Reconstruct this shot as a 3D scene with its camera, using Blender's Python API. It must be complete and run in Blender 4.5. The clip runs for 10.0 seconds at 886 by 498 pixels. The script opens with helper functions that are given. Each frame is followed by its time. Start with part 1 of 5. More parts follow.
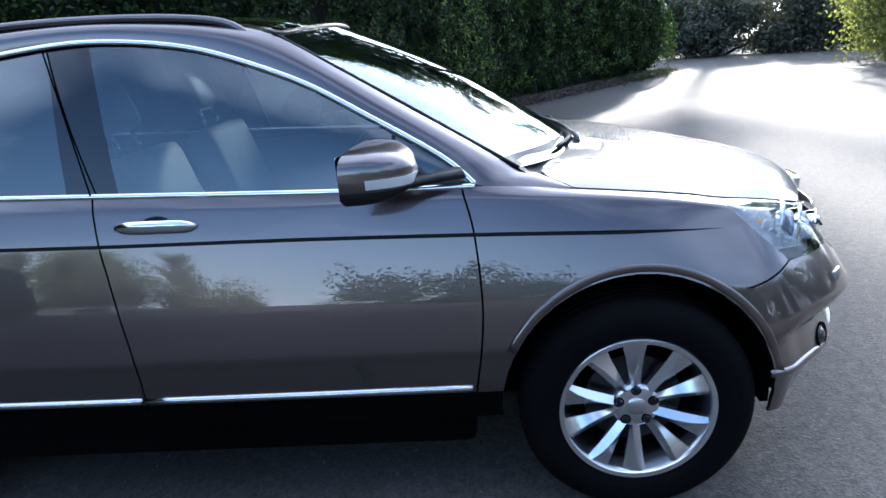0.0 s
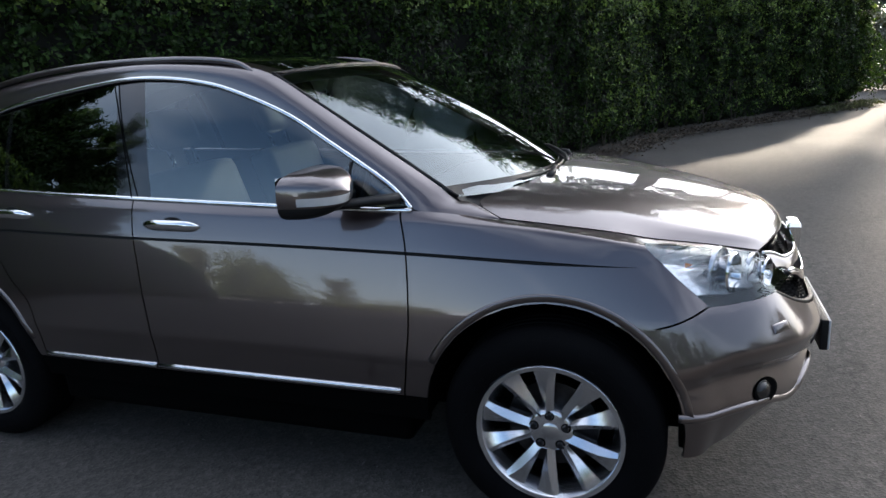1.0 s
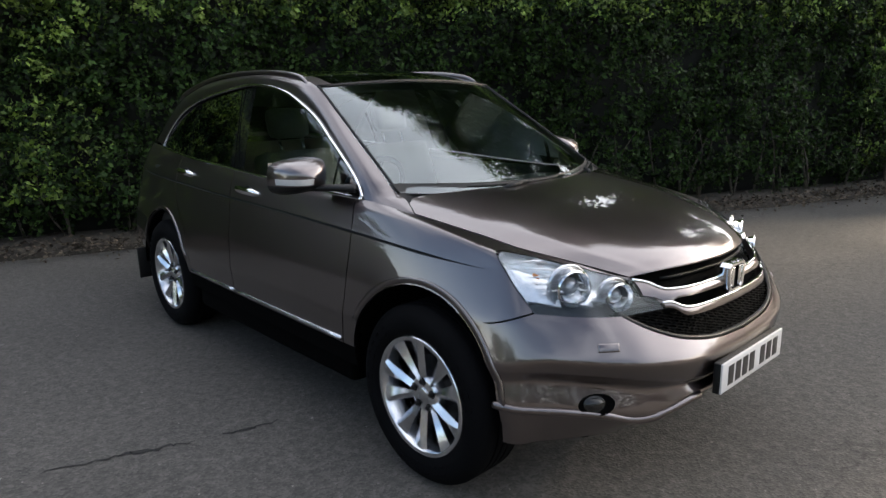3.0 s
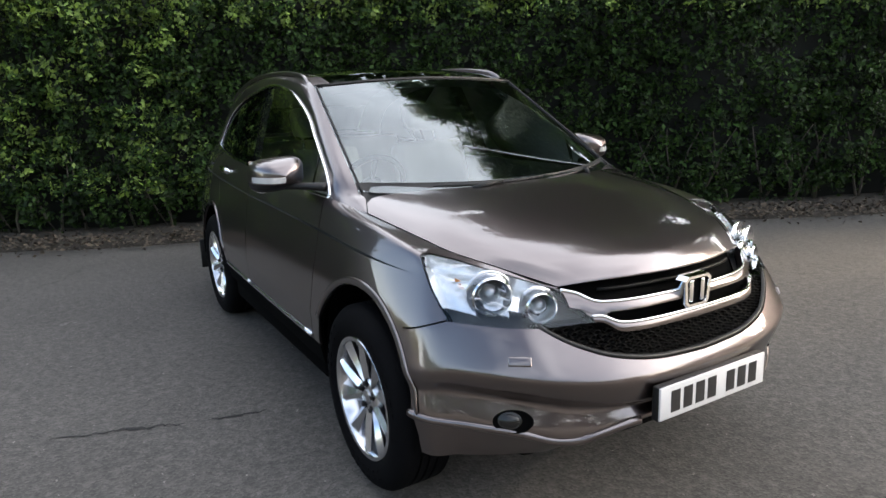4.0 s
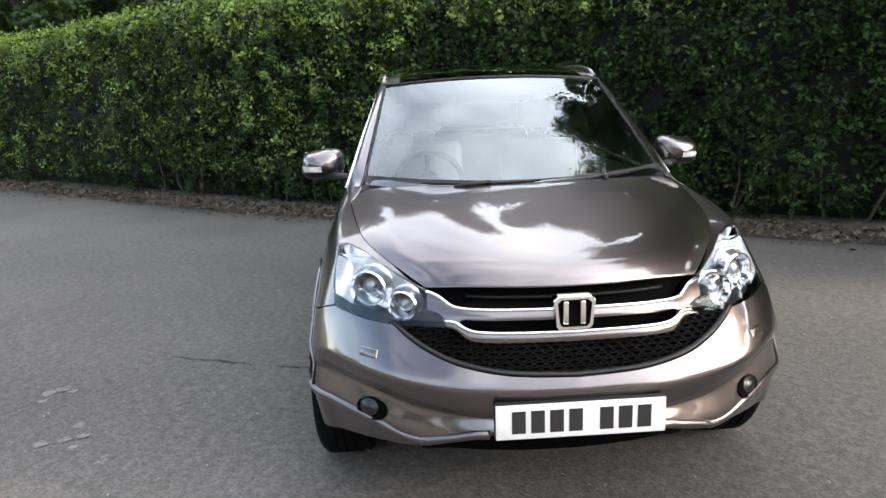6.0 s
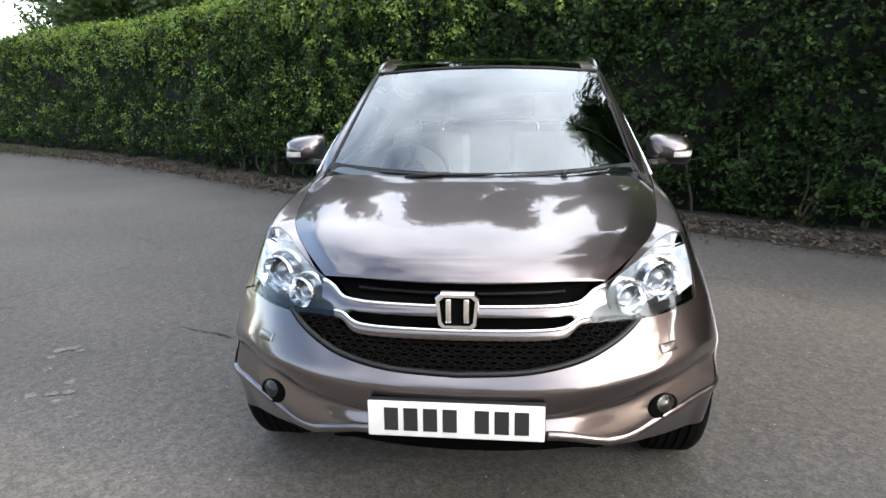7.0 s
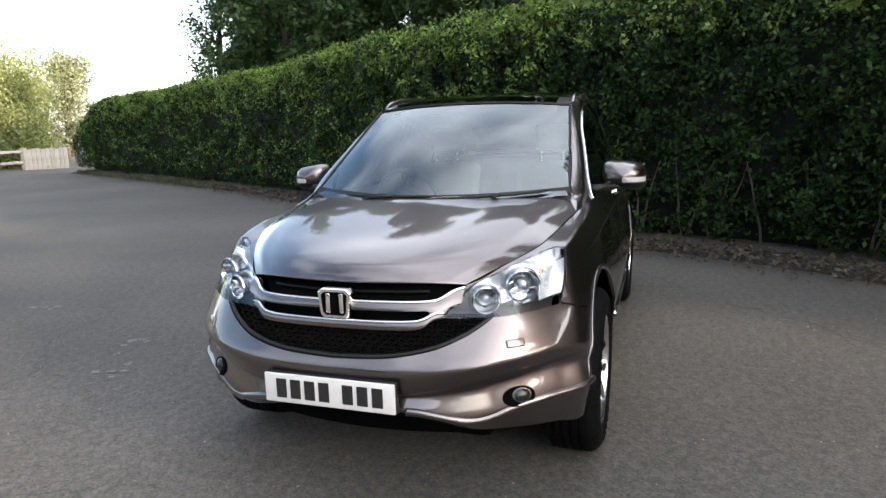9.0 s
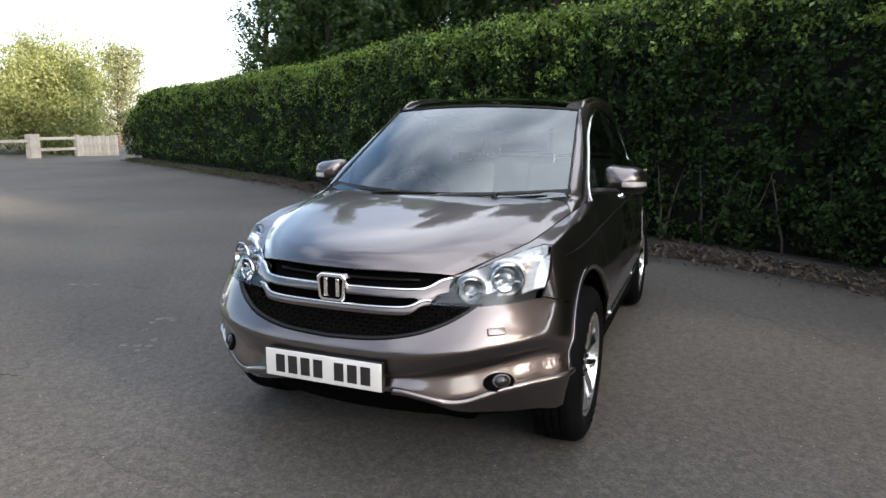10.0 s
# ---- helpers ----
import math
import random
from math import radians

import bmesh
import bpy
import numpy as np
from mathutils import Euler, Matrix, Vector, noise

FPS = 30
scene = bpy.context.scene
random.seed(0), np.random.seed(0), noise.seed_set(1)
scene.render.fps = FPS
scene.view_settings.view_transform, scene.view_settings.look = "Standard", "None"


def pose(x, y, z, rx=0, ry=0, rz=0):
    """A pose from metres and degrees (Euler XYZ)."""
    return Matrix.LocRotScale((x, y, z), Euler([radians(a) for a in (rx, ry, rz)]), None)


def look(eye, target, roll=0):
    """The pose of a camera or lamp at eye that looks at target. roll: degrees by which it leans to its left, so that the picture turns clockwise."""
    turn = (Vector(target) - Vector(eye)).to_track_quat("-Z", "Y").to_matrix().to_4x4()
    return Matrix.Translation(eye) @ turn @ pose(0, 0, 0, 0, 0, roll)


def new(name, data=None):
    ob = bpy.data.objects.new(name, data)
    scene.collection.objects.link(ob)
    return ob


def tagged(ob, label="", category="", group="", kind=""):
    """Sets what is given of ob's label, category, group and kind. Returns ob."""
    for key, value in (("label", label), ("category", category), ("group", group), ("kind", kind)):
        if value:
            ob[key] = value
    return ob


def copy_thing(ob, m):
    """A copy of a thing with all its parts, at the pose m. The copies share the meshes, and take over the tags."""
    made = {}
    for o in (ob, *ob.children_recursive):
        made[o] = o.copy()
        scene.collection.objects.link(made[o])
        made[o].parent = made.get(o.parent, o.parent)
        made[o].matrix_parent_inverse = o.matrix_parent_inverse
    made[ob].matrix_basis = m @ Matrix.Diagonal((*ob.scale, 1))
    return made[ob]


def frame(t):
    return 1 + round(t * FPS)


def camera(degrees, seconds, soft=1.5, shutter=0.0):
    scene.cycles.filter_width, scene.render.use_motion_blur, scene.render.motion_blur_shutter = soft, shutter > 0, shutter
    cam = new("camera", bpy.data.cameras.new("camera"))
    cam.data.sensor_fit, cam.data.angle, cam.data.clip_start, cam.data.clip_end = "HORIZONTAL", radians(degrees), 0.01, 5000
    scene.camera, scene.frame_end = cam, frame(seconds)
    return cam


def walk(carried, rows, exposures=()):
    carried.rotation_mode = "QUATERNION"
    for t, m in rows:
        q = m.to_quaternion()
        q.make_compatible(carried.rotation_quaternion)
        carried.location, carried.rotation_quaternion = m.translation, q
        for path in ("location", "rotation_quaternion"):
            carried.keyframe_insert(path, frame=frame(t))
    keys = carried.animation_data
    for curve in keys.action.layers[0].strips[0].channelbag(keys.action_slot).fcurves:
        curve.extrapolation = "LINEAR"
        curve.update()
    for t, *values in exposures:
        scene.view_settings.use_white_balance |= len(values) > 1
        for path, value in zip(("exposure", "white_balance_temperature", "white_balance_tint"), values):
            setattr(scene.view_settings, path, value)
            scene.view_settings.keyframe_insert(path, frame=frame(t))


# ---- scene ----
cam = camera(67.8, 10.0)
PATH = [
    (0, (-0.419, -2.688, 1.5), (-0.565, -0.789, 0.89), -4.8),
    (0.5, (0.004, -2.711, 1.465), (-0.504, -0.892, 0.807), -6.4),
    (1, (0.385, -2.76, 1.501), (-0.292, -0.948, 0.993), -4.1),
    (1.5, (0.781, -2.84, 1.515), (-0.104, -1.131, 0.971), -3.0),
    (2, (1.118, -2.716, 1.489), (0.048, -1.109, 0.966), -2.3),
    (2.5, (1.446, -2.549, 1.508), (0.166, -1.077, 1.064), -3.5),
    (2.7, (1.598, -2.511, 1.509), (0.252, -1.103, 1.054), -2.5),
    (3.8, (2.151, -1.897, 1.452), (0.510, -0.834, 1.029), -1.3),
    (4, (2.189, -1.774, 1.479), (0.505, -0.793, 1.027), -2.2),
    (4.5, (2.441, -1.47, 1.484), (0.66, -0.7, 1.002), -0.6),
    (5, (2.53, -1.138, 1.452), (0.672, -0.575, 0.973), -1.8),
    (5.5, (2.561, -0.823, 1.491), (0.659, -0.401, 1.038), -2.0),
    (6, (2.695, -0.487, 1.474), (0.748, -0.392, 1.028), -2.1),
    (6.2, (2.758, -0.369, 1.471), (0.811, -0.320, 1.016), -1.4),
    (7.3, (2.603, 0.344, 1.450), (0.690, -0.048, 1.018), -1.6),
    (7.5, (2.594, 0.454, 1.448), (0.702, -0.052, 1.044), -1.8),
    (8, (2.63, 0.797, 1.436), (0.761, 0.213, 1.027), 0.2),
    (8.5, (2.735, 0.989, 1.432), (0.856, 0.395, 1.091), -1.5),
    (9, (2.871, 1.128, 1.436), (1.009, 0.492, 1.076), -1.7),
    (9.5, (2.938, 1.294, 1.435), (1.099, 0.589, 1.082), 0.8),
    (10, (2.974, 1.354, 1.435), (1.151, 0.613, 1.077), 0.2),
]
EXPOSURES = [(0, 2.18, 4950, 10), (0.5, 1.58, 5300, 10), (1, 1.62, 5700, 10), (2, 1.52, 5950, 10), (2.5, 1.70, 6230, 10), (4, 2.48, 6320, 10), (4.5, 2.58, 6320, 10), (6, 2.88, 6320, 10), (7.5, 2.88, 6320, 10), (8.5, 2.53, 6230, 10), (10, 2.13, 6230, 10)]
walk(cam, [(t, look(eye, target, roll)) for t, eye, target, roll in PATH],
     EXPOSURES)

# world, sun and exposure
SUN_AZ, SUN_EL = 70.0, 19.0          # degrees: azimuth from +x towards +y, elevation
se, sa = radians(SUN_EL), radians(SUN_AZ)
SUN_DIR = Vector((math.cos(se) * math.cos(sa), math.cos(se) * math.sin(sa), math.sin(se)))
world = bpy.data.worlds.new("sky")
scene.world = world
world.use_nodes = True
wn, wl = world.node_tree.nodes, world.node_tree.links
bg = wn["Background"]
sky = wn.new("ShaderNodeTexSky")
sky.sky_type, sky.sun_disc = "NISHITA", False
sky.sun_elevation, sky.sun_rotation = radians(SUN_EL), radians(90.0 - SUN_AZ)
sky.air_density, sky.dust_density, sky.ozone_density = 1.0, 3.0, 1.0
wco = wn.new("ShaderNodeTexCoord")
wmap = wn.new("ShaderNodeMapping")
wmap.inputs["Scale"].default_value = (1.0, 1.0, 2.0)
wmap.inputs["Location"].default_value = (4.98, 2.03, 7.51)
cloud = wn.new("ShaderNodeTexNoise")
cloud.inputs["Scale"].default_value, cloud.inputs["Detail"].default_value = 1.7, 10.0
cloud.inputs["Roughness"].default_value, cloud.inputs["Distortion"].default_value = 0.5, 0.15
cramp = wn.new("ShaderNodeValToRGB")
cramp.color_ramp.elements[0].position, cramp.color_ramp.elements[1].position = 0.37, 0.82
wmix = wn.new("ShaderNodeMix")
wmix.data_type = "RGBA"
wmix.inputs[7].default_value = (10.5, 10.5, 10.9, 1)
wl.new(wco.outputs["Generated"], wmap.inputs["Vector"])
wl.new(wmap.outputs["Vector"], cloud.inputs["Vector"])
# more cloud overhead and towards the sun than on the other side
cover = wn.new("ShaderNodeVectorMath")
cover.operation = "DOT_PRODUCT"
cover.inputs[1].default_value = (-0.05, 0.22, 0.13)
wl.new(wco.outputs["Generated"], cover.inputs[0])
csum = wn.new("ShaderNodeMath")
csum.operation = "ADD"
wl.new(cloud.outputs["Fac"], csum.inputs[0])
wl.new(cover.outputs["Value"], csum.inputs[1])
wl.new(csum.outputs[0], cramp.inputs["Fac"])
wl.new(cramp.outputs["Color"], wmix.inputs[0])
wl.new(sky.outputs["Color"], wmix.inputs[6])
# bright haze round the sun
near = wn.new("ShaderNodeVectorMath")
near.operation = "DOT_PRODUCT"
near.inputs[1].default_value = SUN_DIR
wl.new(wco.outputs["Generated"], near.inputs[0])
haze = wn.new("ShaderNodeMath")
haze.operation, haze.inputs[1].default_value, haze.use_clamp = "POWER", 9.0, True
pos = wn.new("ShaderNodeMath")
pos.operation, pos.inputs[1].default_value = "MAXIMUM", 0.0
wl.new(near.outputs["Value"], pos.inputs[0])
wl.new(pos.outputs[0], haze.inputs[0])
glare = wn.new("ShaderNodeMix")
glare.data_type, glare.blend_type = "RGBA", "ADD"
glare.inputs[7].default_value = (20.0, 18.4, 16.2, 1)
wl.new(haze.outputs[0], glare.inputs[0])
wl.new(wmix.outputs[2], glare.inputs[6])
# pale haze along the horizon
up = wn.new("ShaderNodeSeparateXYZ")
wl.new(wco.outputs["Generated"], up.inputs[0])
low = wn.new("ShaderNodeMath")
low.operation, low.inputs[0].default_value, low.use_clamp = "SUBTRACT", 1.0, True
wl.new(up.outputs["Z"], low.inputs[1])
lowp = wn.new("ShaderNodeMath")
lowp.operation, lowp.inputs[1].default_value = "POWER", 7.0
wl.new(low.outputs[0], lowp.inputs[0])
mist = wn.new("ShaderNodeMix")
mist.data_type, mist.blend_type = "RGBA", "ADD"
mist.inputs[7].default_value = (9.0, 8.8, 8.6, 1)
wl.new(lowp.outputs[0], mist.inputs[0])
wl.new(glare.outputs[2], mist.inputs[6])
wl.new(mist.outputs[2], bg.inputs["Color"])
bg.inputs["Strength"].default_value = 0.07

sun_data = bpy.data.lights.new("sun", "SUN")
sun_data.energy, sun_data.angle, sun_data.color = 5.0, radians(1.8), (1.0, 0.80, 0.57)
sun = new("sun", sun_data)
sun.matrix_world = look(SUN_DIR * 60, (0, 0, 0))


# ---- materials ----
def material(name, colour, rough=0.5, metal=0.0, coat=0.0, coat_rough=0.03, grain=None, mottle=None, bump=0.0, spec=0.5, island=0.0, per_object=0.0, sheen=0.0):
    """A principled material; grain and mottle are (scale, amount) of fine and broad variation of its colour."""
    m = bpy.data.materials.new(name)
    m.use_nodes = True
    n, l = m.node_tree.nodes, m.node_tree.links
    b = n["Principled BSDF"]
    b.inputs["Base Color"].default_value = (*colour, 1)
    b.inputs["Roughness"].default_value, b.inputs["Metallic"].default_value = rough, metal
    b.inputs["Coat Weight"].default_value, b.inputs["Coat Roughness"].default_value = coat, coat_rough
    b.inputs["Specular IOR Level"].default_value = spec
    co = n.new("ShaderNodeTexCoord")
    value = None
    for it in (grain, mottle):
        if not it:
            continue
        tex = n.new("ShaderNodeTexNoise")
        tex.inputs["Scale"].default_value, tex.inputs["Detail"].default_value = it[0], 5.0
        l.new(co.outputs["Object"], tex.inputs["Vector"])
        mp = n.new("ShaderNodeMapRange")
        mp.inputs["From Min"].default_value, mp.inputs["From Max"].default_value = 0.25, 0.75
        mp.inputs["To Min"].default_value, mp.inputs["To Max"].default_value = 1 - it[1], 1 + it[1]
        l.new(tex.outputs["Fac"], mp.inputs["Value"])
        if it is grain and bump:
            bp = n.new("ShaderNodeBump")
            bp.inputs["Strength"].default_value, bp.inputs["Distance"].default_value = bump, 0.004
            l.new(tex.outputs["Fac"], bp.inputs["Height"])
            l.new(bp.outputs["Normal"], b.inputs["Normal"])
        if value is None:
            value = mp.outputs["Result"]
        else:
            mu = n.new("ShaderNodeMath")
            mu.operation = "MULTIPLY"
            l.new(value, mu.inputs[0])
            l.new(mp.outputs["Result"], mu.inputs[1])
            value = mu.outputs[0]
    for amount, node, out in ((island, "ShaderNodeNewGeometry", "Random Per Island"), (per_object, "ShaderNodeObjectInfo", "Random")):
        if amount:
            src = n.new(node)
            mp = n.new("ShaderNodeMapRange")
            mp.inputs["To Min"].default_value, mp.inputs["To Max"].default_value = 1 - amount, 1 + amount
            l.new(src.outputs[out], mp.inputs["Value"])
            if value is None:
                value = mp.outputs["Result"]
            else:
                mu = n.new("ShaderNodeMath")
                mu.operation = "MULTIPLY"
                l.new(value, mu.inputs[0])
                l.new(mp.outputs["Result"], mu.inputs[1])
                value = mu.outputs[0]
    if value is not None:
        vm = n.new("ShaderNodeVectorMath")
        vm.operation = "SCALE"
        vm.inputs[0].default_value = colour
        l.new(value, vm.inputs["Scale"])
        l.new(vm.outputs["Vector"], b.inputs["Base Color"])
    return m


def glass(name, tint, through_amount, rough=0.0, ior=2.15):
    """Thin automotive glass: tinted see-through with a fresnel-weighted mirror coat."""
    m = bpy.data.materials.new(name)
    m.use_nodes = True
    n, l = m.node_tree.nodes, m.node_tree.links
    n.remove(n["Principled BSDF"])
    tr, gl, fr, mx = (n.new(k) for k in ("ShaderNodeBsdfTransparent", "ShaderNodeBsdfGlossy", "ShaderNodeFresnel", "ShaderNodeMixShader"))
    tr.inputs["Color"].default_value = tuple(c * through_amount for c in tint) + (1,)
    gl.inputs["Roughness"].default_value, gl.inputs["Color"].default_value = rough, (0.90, 0.97, 1, 1)
    fr.inputs["IOR"].default_value = ior
    l.new(fr.outputs["Fac"], mx.inputs["Fac"])
    l.new(tr.outputs["BSDF"], mx.inputs[1])
    l.new(gl.outputs["BSDF"], mx.inputs[2])
    l.new(mx.outputs["Shader"], n["Material Output"].inputs["Surface"])
    return m


def leaf_material(name, colour, spread=0.45, glow=0.35, clump=(0.7, 0.3), gloss=0.28):
    m = material(name, colour, rough=0.45, island=spread, mottle=clump, spec=gloss)
    n, l = m.node_tree.nodes, m.node_tree.links
    b = n["Principled BSDF"]
    src = b.inputs["Base Color"].links[0].from_socket
    tl, mx = n.new("ShaderNodeBsdfTranslucent"), n.new("ShaderNodeMixShader")
    warm = n.new("ShaderNodeVectorMath")
    warm.operation = "MULTIPLY"
    warm.inputs[1].default_value = (1.5, 1.5, 0.6)
    l.new(src, warm.inputs[0])
    l.new(warm.outputs["Vector"], tl.inputs["Color"])
    mx.inputs["Fac"].default_value = glow
    l.new(b.outputs["BSDF"], mx.inputs[1])
    l.new(tl.outputs["BSDF"], mx.inputs[2])
    l.new(mx.outputs["Shader"], n["Material Output"].inputs["Surface"])
    return m


PAINT = material("bronze_grey_metallic_paint", (0.098, 0.078, 0.078), rough=0.33, metal=1.0, coat=1.0, coat_rough=0.008, grain=(900, 0.10), mottle=(1.3, 0.05))
PAINT.node_tree.nodes["Principled BSDF"].inputs["Coat IOR"].default_value = 1.85
CHROME = material("chrome", (0.78, 0.79, 0.80), rough=0.07, metal=1.0, mottle=(6, 0.05))
SATIN = material("satin_silver", (0.62, 0.63, 0.66), rough=0.24, metal=1.0, grain=(300, 0.06), mottle=(9, 0.06))
BLACK = material("black_trim_plastic", (0.005, 0.005, 0.0055), rough=0.5, grain=(400, 0.25), mottle=(5, 0.15), bump=0.15, spec=0.3)
GLOSSBLACK = material("gloss_black", (0.006, 0.006, 0.007), rough=0.06, coat=0.5, mottle=(3, 0.1))
# near-black: shade of cavities and the car's underside put into the colour
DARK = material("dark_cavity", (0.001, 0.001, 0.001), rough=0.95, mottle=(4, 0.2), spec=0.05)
GRILLEBLACK = material("grille_black", (0.003, 0.003, 0.003), rough=0.5, mottle=(9, 0.2), spec=0.15)
RUBBER = material("tyre_rubber", (0.003, 0.003, 0.0035), rough=0.8, grain=(160, 0.2), mottle=(7, 0.2), bump=0.2, spec=0.06)
ALLOY = material("machined_alloy", (0.72, 0.73, 0.76), rough=0.23, metal=1.0, grain=(240, 0.05), mottle=(12, 0.08))
DISC = material("brake_disc_steel", (0.045, 0.042, 0.042), rough=0.5, metal=1.0, grain=(70, 0.2))
GLASS = glass("green_tinted_glass", (0.80, 0.93, 0.98), 0.75)
PRIVACY = glass("dark_privacy_glass", (0.5, 0.55, 0.6), 0.08)
ROOFGLASS = glass("dark_roof_glass", (0.3, 0.32, 0.35), 0.10)
LENS = glass("clear_lamp_lens", (1, 1, 1), 0.97, ior=1.45)
PLATE = material("reflective_white_plate", (0.50, 0.50, 0.50), rough=0.4, grain=(500, 0.03), mottle=(15, 0.05))
INK = material("black_plate_paint", (0.012, 0.012, 0.013), rough=0.4, mottle=(40, 0.15))
FOGLENS = material("dark_fog_lens", (0.008, 0.008, 0.008), rough=0.25, coat=0.0, mottle=(30, 0.2))
LENSBALL = material("projector_glass", (0.25, 0.27, 0.30), rough=0.05, metal=0.6, coat=1.0, mottle=(20, 0.1))
LEATHER = material("pale_grey_leather", (0.28, 0.27, 0.25), rough=0.6, grain=(180, 0.10), mottle=(6, 0.1), bump=0.1)
DASH = material("dark_grey_dashboard", (0.035, 0.036, 0.038), rough=0.6, grain=(220, 0.2), mottle=(3, 0.15), bump=0.1)
BEZEL = material("lamp_bezel", (0.022, 0.023, 0.025), rough=0.3, metal=0.3, grain=(60, 0.2), mottle=(12, 0.15))
REFLECTOR = material("lamp_reflector", (0.86, 0.88, 0.90), rough=0.22, metal=0.75, grain=(26, 0.10), mottle=(60, 0.10), bump=0.8)
AMBER = material("amber_lens", (0.75, 0.25, 0.06), rough=0.2, coat=0.5, mottle=(20, 0.1))
LAMPWHITE = material("indicator_lens", (0.45, 0.45, 0.45), rough=0.10, coat=1.0, mottle=(30, 0.08))
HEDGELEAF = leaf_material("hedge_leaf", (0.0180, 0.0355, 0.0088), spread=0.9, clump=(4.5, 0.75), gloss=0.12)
# young growth, brightened so the light on the hedge sits in the colour
LITYOUNGLEAF = leaf_material("lit_young_hedge_leaf", (0.125, 0.185, 0.038), spread=0.5, clump=(3.0, 0.5))
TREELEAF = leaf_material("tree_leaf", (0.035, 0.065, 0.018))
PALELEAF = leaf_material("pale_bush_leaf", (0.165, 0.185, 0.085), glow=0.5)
# far foliage, paled: sunlit haze is put into the leaf colour
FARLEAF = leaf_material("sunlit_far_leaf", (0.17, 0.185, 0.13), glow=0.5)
# backlit far foliage: haze and shade are put into the leaf colour
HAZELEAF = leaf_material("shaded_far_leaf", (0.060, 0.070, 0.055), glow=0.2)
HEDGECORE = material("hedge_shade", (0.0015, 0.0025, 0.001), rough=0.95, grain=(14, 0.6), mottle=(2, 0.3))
BARK = material("bark", (0.045, 0.036, 0.028), rough=0.9, grain=(40, 0.4), mottle=(4, 0.25), bump=0.6)
TWIG = material("hedge_twig", (0.055, 0.046, 0.034), rough=0.85, grain=(60, 0.3), mottle=(5, 0.2))
LITTER = material("leaf_litter", (0.028, 0.0235, 0.0175), rough=0.95, grain=(35, 0.5), mottle=(2.2, 0.35), bump=0.8)
DEADLEAF = material("dead_leaf", (0.058, 0.043, 0.028), rough=0.8, island=0.5, mottle=(3, 0.2))
GRASSM = leaf_material("verge_grass", (0.055, 0.070, 0.028))
WOOD = material("weathered_fence_wood", (0.32, 0.29, 0.25), rough=0.85, grain=(25, 0.25), mottle=(3, 0.2), bump=0.5, per_object=0.12)
STONE = material("road_stone_chip", (0.15, 0.14, 0.125), rough=0.9, island=0.5, mottle=(9, 0.2))


CHALK = material("pale_dried_dirt", (0.105, 0.10, 0.093), rough=0.9, grain=(60, 0.5), mottle=(14, 0.3))


